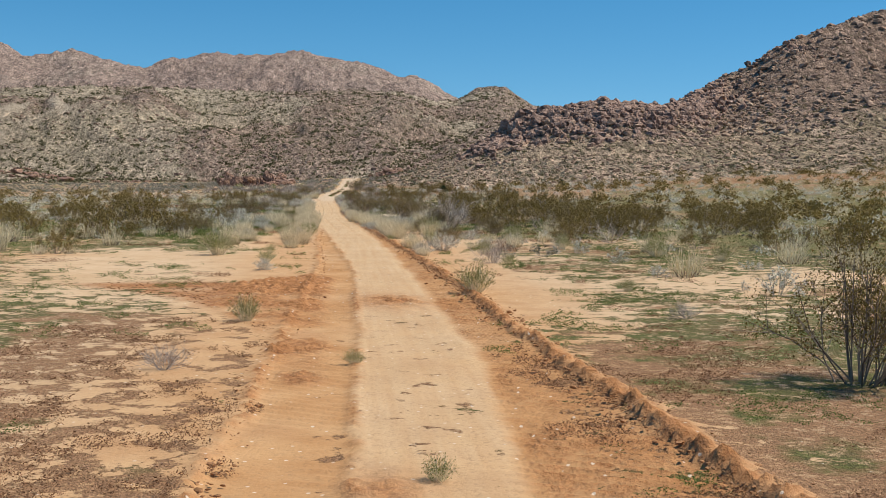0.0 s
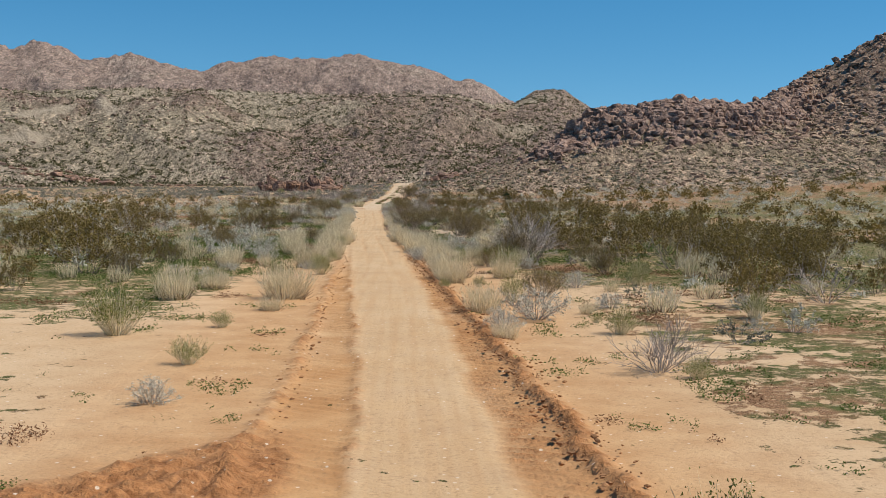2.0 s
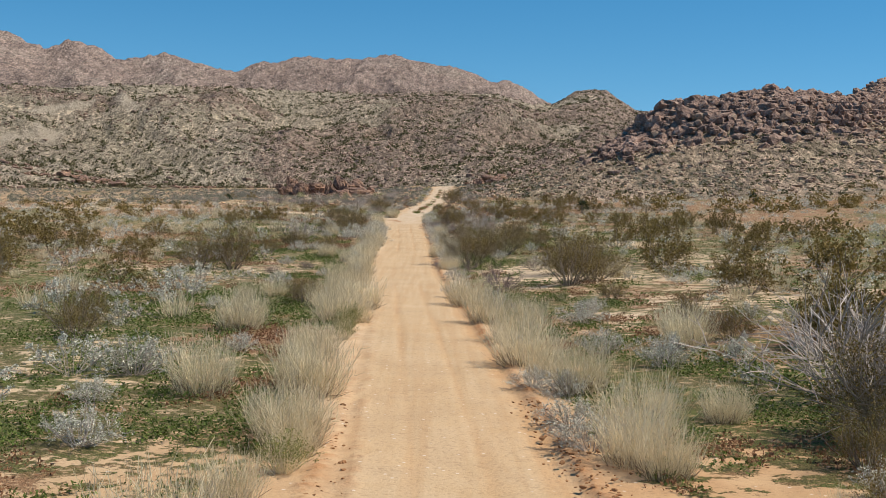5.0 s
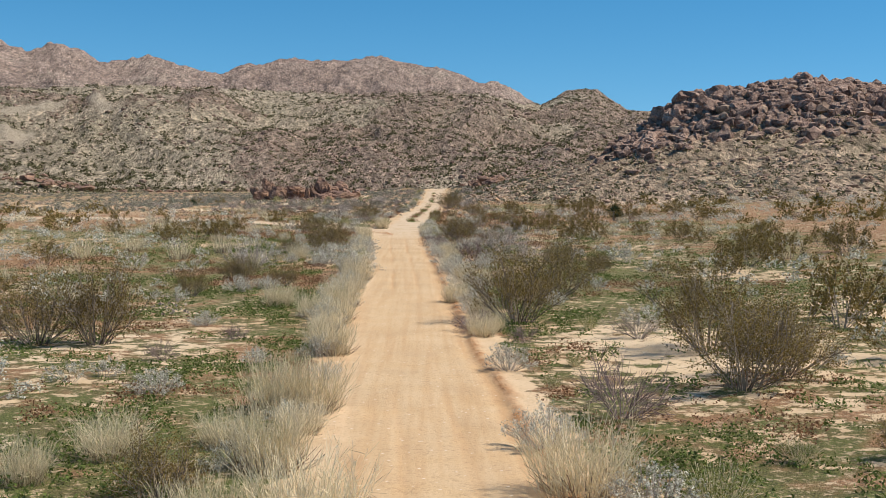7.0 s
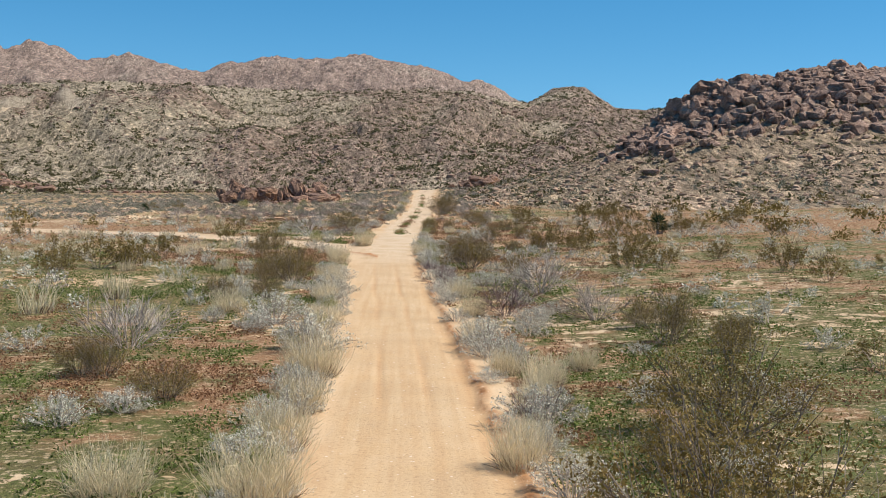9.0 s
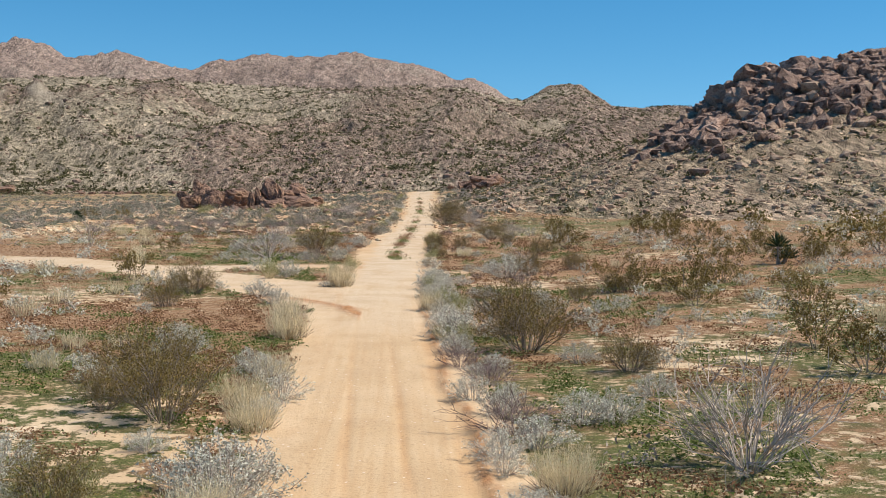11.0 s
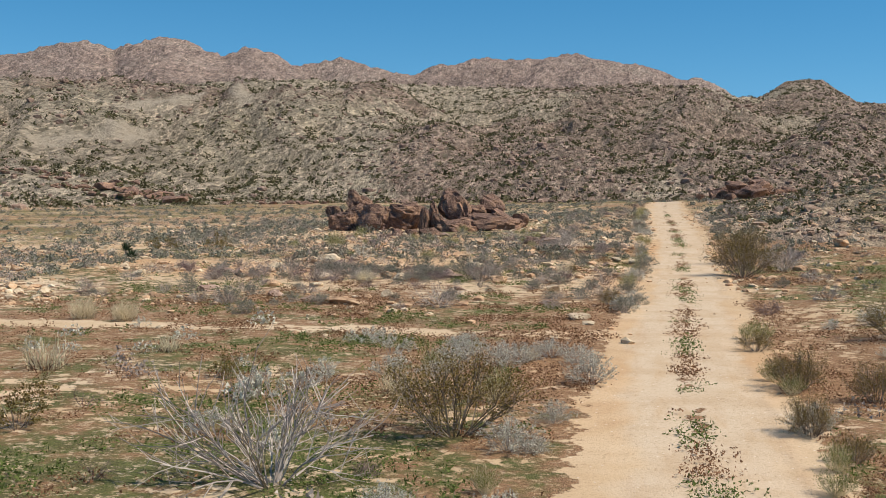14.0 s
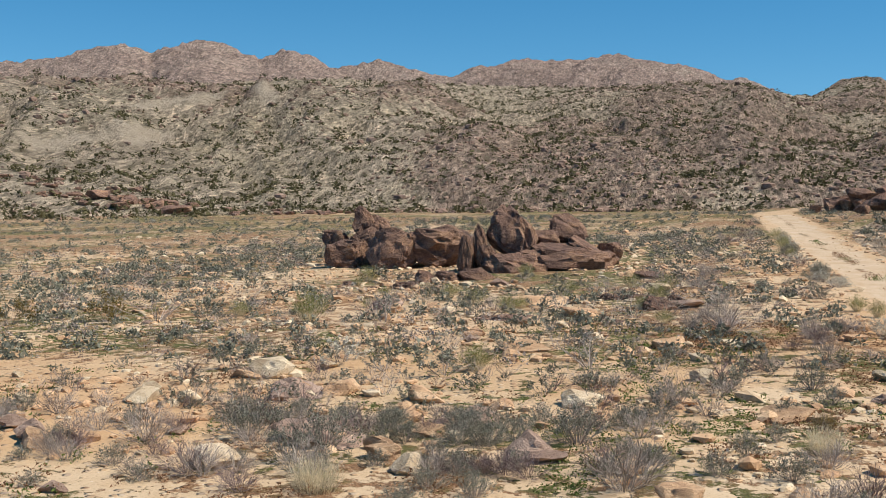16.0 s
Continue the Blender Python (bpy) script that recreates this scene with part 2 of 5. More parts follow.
def ground_material():
    s = Shader("desert_ground", 0.95, 0.15)
    p = s.position()
    big, mid, fine = s.noise(p, 0.12, 3), s.noise(p, 1.1, 5), s.noise(p, 14, 5, 0.65)
    sand = s.ramp(big, (0.35, (0.57, 0.42, 0.265)), (0.62, (0.66, 0.515, 0.35)))
    sand = s.mix(s.ramp(mid, (0.44, 0.0), (0.74, 0.5)), sand, (0.53, 0.36, 0.205))
    streak = s.noise(s.stretch(p, (5.0, 0.12, 1.0)), 1.0, 4)
    lane = s.mix(s.ramp(mid, (0.3, 0.0), (0.7, 1.0)), (0.56, 0.395, 0.23), (0.63, 0.47, 0.30))
    lane = s.mix(s.ramp(streak, (0.42, 0.0), (0.66, 0.5)), lane, (0.50, 0.31, 0.16))
    apart = s.tree.nodes.new("ShaderNodeSeparateXYZ")
    s.put(apart.inputs[0], p)
    north = s.math("MULTIPLY_ADD", apart.outputs["Y"], 1 / 35, -152 / 35)
    lane = s.mix(s.ramp(s.math("ADD", north, s.math("SUBTRACT", big, 0.5)), (0.0, 0.0), (1.0, 0.8)), lane, (0.62, 0.505, 0.375))
    lane = s.mix(s.ramp(s.noise(p, 0.55, 5, 0.65), (0.45, 0.0), (0.62, 0.5)), lane, (0.47, 0.325, 0.19))
    lane = s.mix(s.ramp(s.noise(s.stretch(p, (1.8, 0.3, 1.0)), 1.0, 6, 0.7), (0.52, 0.0), (0.68, 0.4)), lane, (0.47, 0.30, 0.155))
    sand = s.mix(s.attribute("lane"), sand, lane)
    sand = s.mix(s.attribute("orange"), sand, s.mix(s.ramp(mid, (0.35, 0.0), (0.65, 1.0)), (0.55, 0.325, 0.155), (0.46, 0.245, 0.105)))
    lump = s.noise(p, 5, 5, 0.7)
    sand = s.mix(s.attribute("earth"), sand, s.mix(s.ramp(lump, (0.35, 0.0), (0.60, 1.0)), (0.27, 0.115, 0.046), (0.47, 0.225, 0.095)))
    sand = s.mix(s.ramp(fine, (0.34, 0.40), (0.46, 0.0)), sand, (0.28, 0.17, 0.09))
    sand = s.mix(s.ramp(s.noise(p, 3.2, 6, 0.75), (0.30, 0.55), (0.40, 0.0)), sand, (0.34, 0.215, 0.12))
    pebble = s.cells(p, 4.2)
    sand = s.mix(s.ramp(pebble, (0.07, 0.75), (0.12, 0.0)), sand, (0.74, 0.65, 0.53))
    rubble = s.attribute("stony")
    chips = s.tree.nodes.new("ShaderNodeTexVoronoi")
    s.put(chips.inputs["Vector"], p)
    chips.inputs["Scale"].default_value = 3.4
    shade = s.ramp(chips.outputs["Color"], (0.2, (0.30, 0.17, 0.10)), (0.45, (0.52, 0.32, 0.17)), (0.62, (0.66, 0.53, 0.38)), (0.85, (0.40, 0.30, 0.23)))
    there = s.math("MULTIPLY", s.math("MULTIPLY", rubble, s.ramp(chips.outputs["Distance"], (0.20, 1.0), (0.34, 0.0))), s.ramp(s.noise(p, 0.35, 4), (0.40, 0.15), (0.56, 1.0)))
    sand = s.mix(there, sand, shade)
    cover = s.attribute("cover")
    patch = s.noise(p, 1.7, 7, 0.68)
    mask = s.math("ADD", s.math("MULTIPLY", s.math("SUBTRACT", patch, 0.5), 2.6), s.math("MULTIPLY", s.math("SUBTRACT", cover, 0.46), 1.5))
    mask = s.ramp(mask, (0.04, 0.0), (0.08, 0.95))
    blade = s.noise(p, 26, 4, 0.7)
    leaf = s.ramp(blade, (0.35, (0.034, 0.048, 0.011)), (0.62, (0.155, 0.175, 0.048)))
    olive = s.ramp(blade, (0.35, (0.046, 0.042, 0.016)), (0.62, (0.175, 0.155, 0.056)))
    leaf = s.mix(s.ramp(s.noise(p, 0.8, 4, 0.6), (0.42, 0.0), (0.60, 1.0)), leaf, olive)
    dry = s.ramp(s.noise(p, 22, 4, 0.7), (0.35, (0.14, 0.073, 0.037)), (0.65, (0.44, 0.248, 0.132)))
    tint = s.math("ADD", s.attribute("dry"), s.math("MULTIPLY", s.math("SUBTRACT", s.noise(p, 0.7, 5, 0.6), 0.5), 2.0))
    plants = s.mix(s.ramp(tint, (0.42, 0.0), (0.66, 1.0)), leaf, dry)
    plants = s.mix(s.ramp(s.noise(p, 5, 6, 0.8), (0.535, 0.0), (0.585, 0.85)), plants, sand)
    s.bump(s.math("MULTIPLY", mask, s.noise(p, 30, 3)), 0.8, 0.08)
    s.bump(s.math("ADD", s.math("MULTIPLY", mid, 0.7), s.math("MULTIPLY", fine, 0.7)), 0.5, 0.05)
    s.bump(lump, s.attribute("earth"), 0.10)
    s.bump(there, 0.8, 0.12)
    return s.colour(s.mix(mask, sand, plants))


def hill_material(name, soil, rock, dark, green, scale, haze=0.0):
    s = Shader(name, 0.95, 0.15)
    p = s.stretch(s.position(), (1.0, 0.17, 1.0))      # patches run down the slope
    rocky = s.attribute("rocky")
    lumps = s.noise(p, 0.40 / scale, 6, 0.72)
    speck = s.noise(p, 1.1 / scale, 5, 0.72)
    col = s.ramp(s.noise(p, 0.03 / scale, 4), (0.35, soil), (0.65, tuple(c * 0.82 for c in soil)))
    col = s.mix(s.ramp(s.noise(p, 0.05 / scale, 5), (0.42, 0.0), (0.62, 0.7)), col, green)
    stones = s.ramp(s.noise(p, 0.30 / scale, 6, 0.75), (0.30, dark), (0.55, rock))
    mask = s.math("ADD", s.math("MULTIPLY", s.math("SUBTRACT", lumps, 0.5), 2.2), s.math("MULTIPLY", s.math("SUBTRACT", rocky, 0.5), 2.6))
    col = s.mix(s.ramp(mask, (0.0, 0.0), (0.45, 0.95)), col, stones)
    col = s.mix(s.ramp(speck, (0.36, 0.7), (0.45, 0.0)), col, tuple(c * 0.6 for c in dark))
    col = s.mix(s.ramp(speck, (0.56, 0.0), (0.66, 0.6)), col, tuple(min(1, c * 1.4) for c in soil))
    for size, low, high in ((0.5, 0.68, 1.28), (1.5, 0.6, 1.34)):
        grain = s.tree.nodes.new("ShaderNodeTexVoronoi")
        s.put(grain.inputs["Vector"], p)
        grain.inputs["Scale"].default_value = size / scale
        col = s.mix(1.0, col, s.ramp(grain.outputs["Color"], (0.1, low), (0.9, high)), "MULTIPLY")
    shrub = s.cells(p, 0.30 / scale)
    col = s.mix(s.ramp(shrub, (0.16, 0.85), (0.27, 0.0)), col, tuple(c * 0.42 for c in green))
    col = s.mix(s.attribute("track"), col, (0.56, 0.465, 0.35))
    # distance haze is painted into the base colour as a blue-grey tint
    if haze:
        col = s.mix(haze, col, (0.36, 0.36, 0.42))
    s.bump(s.math("ADD", lumps, s.math("MULTIPLY", speck, 0.6)), 1.0, 4.5 * scale)
    return s.colour(col)


def rock_material(name, light, mid_tone, dark, scale=1.0, grime=0.7, relief=0.3):
    s = Shader(name, 0.88, 0.25)
    p = s.local()
    warp = s.tree.nodes.new("ShaderNodeTexNoise")
    s.put(warp.inputs["Vector"], p)
    warp.inputs["Scale"].default_value = 1.7 * scale
    bent = s.mix(0.45, p, warp.outputs["Color"], "LINEAR_LIGHT")
    a, b, c = s.noise(bent, 0.7 * scale, 6, 0.62), s.noise(bent, 5 * scale, 6, 0.72), s.noise(s.stretch(bent, (1.0, 1.0, 3.0)), 1.6 * scale, 4, 0.6)
    col = s.ramp(a, (0.33, dark), (0.50, mid_tone), (0.68, light))
    tone = s.ramp(s.math("ADD", s.math("MULTIPLY", s.chance(), 0.6), s.math("MULTIPLY", s.island(), 0.4)), (0.0, 0.7), (1.0, 1.22))
    col = s.mix(1.0, col, tone, "MULTIPLY")
    col = s.mix(s.ramp(b, (0.36, grime), (0.50, 0.0)), col, tuple(q * 0.6 for q in dark))
    col = s.mix(s.ramp(c, (0.60, 0.0), (0.72, 0.6)), col, light)
    crack = s.cells(bent, 0.9 * scale, "DISTANCE_TO_EDGE")
    col = s.mix(s.ramp(crack, (0.0, 0.45 * grime), (0.02, 0.0)), col, tuple(q * 0.4 for q in dark))
    s.bump(s.math("ADD", a, s.math("ADD", s.math("MULTIPLY", b, 0.6), s.math("MULTIPLY", c, 0.5))), 1.0, relief)
    return s.colour(col)


def leaf_material(name, low, high, rough=0.75, through=0.25):
    s = Shader(name, rough, 0.2)
    tone = s.math("ADD", s.math("MULTIPLY", s.island(), 0.7), s.math("MULTIPLY", s.chance(), 0.3))
    col = s.ramp(tone, (0.1, low), (0.9, high))
    col = s.mix(s.ramp(s.noise(s.local(), 3, 3), (0.4, 0.0), (0.7, 0.3)), col, tuple(c * 0.65 for c in low))
    glow = s.tree.nodes.new("ShaderNodeBsdfTranslucent")
    s.put(glow.inputs["Color"], col)
    both = s.tree.nodes.new("ShaderNodeMixShader")
    both.inputs[0].default_value = through
    s.tree.links.new(s.bsdf.outputs[0], both.inputs[1])
    s.tree.links.new(glow.outputs[0], both.inputs[2])
    s.tree.links.new(both.outputs[0], s.tree.nodes["Material Output"].inputs["Surface"])
    return s.colour(col)


GROUND = ground_material()
MID_HILL = hill_material("rocky_slope", (0.55, 0.45, 0.33), (0.41, 0.30, 0.225), (0.15, 0.105, 0.08), (0.42, 0.355, 0.245), 1.0)
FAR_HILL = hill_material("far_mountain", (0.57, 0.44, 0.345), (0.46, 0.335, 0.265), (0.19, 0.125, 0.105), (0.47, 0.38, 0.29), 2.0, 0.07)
TALUS = hill_material("boulder_slope", (0.54, 0.405, 0.285), (0.40, 0.28, 0.21), (0.13, 0.088, 0.07), (0.33, 0.27, 0.165), 0.6)
BROWN_ROCK = rock_material("weathered_brown_rock", (0.56, 0.40, 0.315), (0.36, 0.235, 0.18), (0.13, 0.082, 0.066), 1.6)
RED_ROCK = rock_material("rust_stained_rock", (0.52, 0.31, 0.185), (0.33, 0.20, 0.145), (0.13, 0.083, 0.07), 1.8)
PALE_ROCK = rock_material("pale_granite", (0.78, 0.66, 0.48), (0.66, 0.52, 0.35), (0.46, 0.32, 0.19), 1.4, 0.15, 0.05)
RUSTY_STONE = rock_material("orange_granite", (0.70, 0.50, 0.32), (0.56, 0.36, 0.21), (0.33, 0.195, 0.115), 1.6, 0.3, 0.05)
TALUS_ROCK = rock_material("talus_rock", (0.62, 0.46, 0.33), (0.46, 0.31, 0.22), (0.20, 0.13, 0.095), 1.0, 0.6, 0.12)
SLOPE_ROCK = rock_material("slope_rock", (0.40, 0.285, 0.215), (0.29, 0.195, 0.145), (0.16, 0.105, 0.085), 0.3, 0.6, 0.2)
SLAB = rock_material("pinkish_brown_slab", (0.56, 0.41, 0.32), (0.42, 0.29, 0.22), (0.24, 0.155, 0.115), 1.2, 0.5, 0.07)
CLOD = rock_material("red_earth_clod", (0.50, 0.27, 0.125), (0.42, 0.215, 0.10), (0.32, 0.16, 0.07), 6.0, 0.3, 0.01)
CREOSOTE_LEAF = leaf_material("creosote_leaf", (0.125, 0.088, 0.024), (0.30, 0.215, 0.068), 0.6, 0.3)
CREOSOTE_STEM = leaf_material("creosote_stem", (0.12, 0.09, 0.07), (0.42, 0.35, 0.28), 0.8, 0.0)
STRAW = leaf_material("straw", (0.60, 0.50, 0.31), (0.95, 0.84, 0.60), 0.7, 0.35)
THATCH = leaf_material("old_thatch", (0.15, 0.10, 0.065), (0.34, 0.25, 0.17), 0.85, 0.1)
SAGE = leaf_material("sage_leaf", (0.38, 0.37, 0.295), (0.84, 0.81, 0.69))
DARK_SAGE = leaf_material("dark_sage_leaf", (0.10, 0.105, 0.075), (0.36, 0.355, 0.27))
TWIG = leaf_material("dead_twig", (0.26, 0.21, 0.175), (0.58, 0.50, 0.435), 0.8, 0.0)
PURPLE = leaf_material("purple_twig", (0.15, 0.105, 0.098), (0.37, 0.275, 0.262), 0.8, 0.1)
FRESH = leaf_material("fresh_green_leaf", (0.10, 0.115, 0.025), (0.34, 0.34, 0.10))
MAT_LEAF = leaf_material("low_green_leaf", (0.048, 0.072, 0.016), (0.19, 0.245, 0.06))
MAT_DRY = leaf_material("low_dry_leaf", (0.12, 0.060, 0.032), (0.36, 0.19, 0.10))
YUCCA_LEAF = leaf_material("yucca_leaf", (0.025, 0.045, 0.02), (0.075, 0.11, 0.05), 0.5)
SCRUB = leaf_material("hillside_scrub", (0.085, 0.078, 0.036), (0.22, 0.195, 0.095))
PALE_SCRUB = leaf_material("hillside_pale_scrub", (0.24, 0.205, 0.135), (0.47, 0.40, 0.285))

# ---- mesh helpers ----


def mesh_of(name, verts, faces, material, smooth=False):
    me = bpy.data.meshes.new(name)
    verts, faces = np.asarray(verts, np.float32), np.asarray(faces, np.int32)
    n, k = faces.shape
    me.vertices.add(len(verts))
    me.vertices.foreach_set("co", verts.ravel())
    me.loops.add(n * k)
    me.loops.foreach_set("vertex_index", faces.ravel())
    me.polygons.add(n)
    me.polygons.foreach_set("loop_start", np.arange(0, n * k, k, dtype=np.int32))
    me.polygons.foreach_set("use_smooth", np.full(n, smooth))
    me.update(calc_edges=True)
    me.materials.append(material)
    return me


def field(me, name, values):
    me.attributes.new(name, "FLOAT", "POINT").data.foreach_set("value", np.asarray(values, np.float32).ravel())


def sheet(name, X, Y, Z, material, smooth=True):
    """A grid of quads over the arrays X, Y, Z."""
    r, c = X.shape
    i = np.arange(r * c).reshape(r, c)
    faces = np.stack([i[:-1, :-1], i[:-1, 1:], i[1:, 1:], i[1:, :-1]], -1).reshape(-1, 4)
    return mesh_of(name, np.stack([X, Y, Z], -1).reshape(-1, 3), faces, material, smooth)


def grown(start, stop, first, growth, limit):
    out, d = [start], first
    while out[-1] < stop:
        out.append(out[-1] + d)
        d = min(d * growth, limit)
    return out


def part(name, me, parent, label=""):
    ob = new(name, me)
    ob.parent = parent
    return tagged(ob, label)

# ---- the valley floor ----


def cover_at(x, y):
    """How much the floor is grown over, 0 to 1, and how dry that growth is."""
    x, y = np.asarray(x, float), np.asarray(y, float)
    u = x - road_x(np.clip(y, -40, 480))
    left = np.interp(y, [0, 30, 42, 60, 75, 95, 190, 215, 240, 270, 400], [0.54, 0.52, 0.36, 0.44, 0.74, 0.72, 0.70, 0.66, 0.44, 0.54, 0.62])
    left = left + np.interp(y, [0, 40, 70, 100], [0.0, 0.15, 0.1, 0.0]) * step(6, 18, -u)
    right = np.interp(y, [0, 18, 26, 45, 60, 75, 100, 112, 130, 200, 260, 400], [0.74, 0.68, 0.50, 0.50, 0.58, 0.70, 0.56, 0.54, 0.66, 0.70, 0.60, 0.56])
    right = right + np.interp(y, [0, 30, 60, 100, 140], [0.0, 0.06, 0.14, 0.20, 0.10]) * step(10, 22, u)
    c = np.where(u < 0, left, right) + 0.34 * fbm(x, y, 7, 4, 61)
    c = c * step(1.6, 2.6, np.abs(u)) * (1 - np.interp(y, [20, 32, 70, 80], [0, 0.75, 0.75, 0]) * (1 - step(3.5, 6.5, np.abs(u))))
    dry = np.interp(y, [0, 20, 32, 60, 90, 130, 160, 180, 215, 232, 400], [0.80, 0.72, 0.42, 0.18, 0.26, 0.42, 0.52, 0.68, 0.74, 0.58, 0.52]) + 0.5 * fbm(x, y, 10, 3, 62)
    return np.clip(c, 0, 1), np.clip(dry, 0, 1)


def bare_at(x, y):
    """The side track, the turn-out and the dry wash, which stay free of plants (0 to 1)."""
    x, y = np.asarray(x, float), np.asarray(y, float)
    mid = np.interp(x, [-60, -30, -18, -12, -8.5, -6, -3, 0], [206, 199, 193, 188.6, 185, 181.5, 177.5, 175])
    half = np.interp(x, [-60, -20, -10, -5, -2, 0], [1.6, 2.2, 2.8, 3.6, 5.5, 6.0])
    track = (1 - step(half * 0.8, half * 1.15, np.abs(y - mid + 0.5 * fbm(x, y, 4, 2, 63)))) * (x < 0.5)
    turn = np.interp(x, [-16, -12, -8, -5, -2, 0], [190.5, 190, 190.5, 191, 191.6, 192])
    wide = np.interp(x, [-16, -8, -4, 0], [1.6, 1.6, 1.7, 2.0])
    fork = (1 - step(wide * 0.8, wide * 1.15, np.abs(y - turn + 0.6 * fbm(x, y, 4, 2, 58)))) * (x < 0.5) * (x > -16)
    track = np.maximum(track, fork)
    wash = (1 - step(0.5, 1.4, np.abs(y - 217 - 0.03 * x + 1.2 * fbm(x, y, 9, 2, 64)))) * step(-45, -30, x) * (1 - step(-3, -1.5, x)) * np.clip(0.35 + 0.9 * fbm(x, y, 2.5, 3, 59), 0, 0.6)
    return np.clip(np.maximum(track, wash), 0, 1)


def build_ground():
    xs = sorted([-v for v in grown(22, 2600, 0.4, 1.09, 200)] + list(np.arange(-21.6, 22, 0.45)) + grown(22, 2600, 0.4, 1.09, 200))
    ys = [-v for v in grown(6, 400, 0.5, 1.2, 60)][::-1] + list(np.arange(-5.7, 60, 0.4)) + list(np.arange(60, 300, 0.5)) + grown(300, 4200, 0.6, 1.06, 250)
    X, Y = np.meshgrid(np.array(xs), np.array(ys))
    side = X - road_x(np.clip(Y, -40, 480))
    u = np.abs(side)
    Z = plain(X, Y) - 0.22 * (1 - step(3.9, 4.7, side)) * (1 - step(3.3, 4.1, -side)) * (Y < 345)
    c, d = cover_at(X, Y)
    bare = bare_at(X, Y)
    far = np.hypot(X, Y - 150)
    Z = Z - 8 * step(420, 900, far)
    me = sheet("ground", X, Y, Z, GROUND)
    field(me, "cover", np.clip(c - bare, 0, 1))
    field(me, "dry", d)
    field(me, "stony", stony_at(X, Y))
    field(me, "lane", 0.85 * bare * (Y < 213))
    field(me, "earth", np.clip(dug_at(X, Y), 0, 1))
    field(me, "orange", np.clip(orange_at(X, Y, u) + bare * 0.1, 0, 1))
    return tagged(new("ground", me), "pale orange desert sand with low green and rust-red growth", "ground", kind="structure")


def stony_at(x, y):
    return np.clip(step(219, 238, y + 4 * fbm(x, y, 8, 2, 70)) + 0.7 * step(40, 60, x) * step(170, 200, y), 0, 1)


def dug_at(x, y):
    """Red earth turned over beside the road and along the turning circle of the side track."""
    wob = 0.9 * fbm(x, y, 2.5, 3, 65)
    circle = np.hypot(x + 10.5, y - 168.5)
    rim = np.exp(-((circle - 9.6 + 0.4 * fbm(x, y, 2, 2, 67)) / 0.35) ** 2) * (x > -6.5) * (y > 169) * (x < -1.5)
    x, y = x - 1.0, y - 1.1
    low, high = np.interp(x, [-8, -5, -3.5, -2.5, -1.4, -0.8, -0.2], [34.2, 32.4, 30, 27.5, 25, 20.5, 17]), np.interp(x, [-8, -4.4, -2.2, -1.4, 0.3], [35, 34.8, 35.2, 36.5, 38])
    heap = step(-0.5, 0.9, y + wob - low) * (1 - step(-0.5, 0.5, y - wob - high)) * step(-8.0, -6.5, x + wob) * (1 - step(-0.1, 0.5, x + 0.3 * wob))
    return heap * np.clip(0.62 + 1.0 * fbm(x, y, 1.1, 4, 68) + 0.45 * step(28, 31, y), 0, 1) + 0.8 * rim


def orange_at(x, y, u):
    shoulder = 0.55 * (1 - step(2.5, 6.5, u)) * np.interp(y, [0, 60, 90, 400], [1, 1, 0.35, 0.2])
    band = 0.8 * np.exp(-((y - 183 - 4 * fbm(x, y, 15, 2, 67)) / 6) ** 2) * step(38, 52, x)
    return band + 0.30 * np.interp(y, [0, 60, 95], [1, 1, 0]) + 0.4 * step(0.1, 0.5, fbm(x, y, 12, 3, 66)) + shoulder + 0.3 * step(222, 245, y) * (0.6 + 0.9 * fbm(x, y, 5, 3, 69))


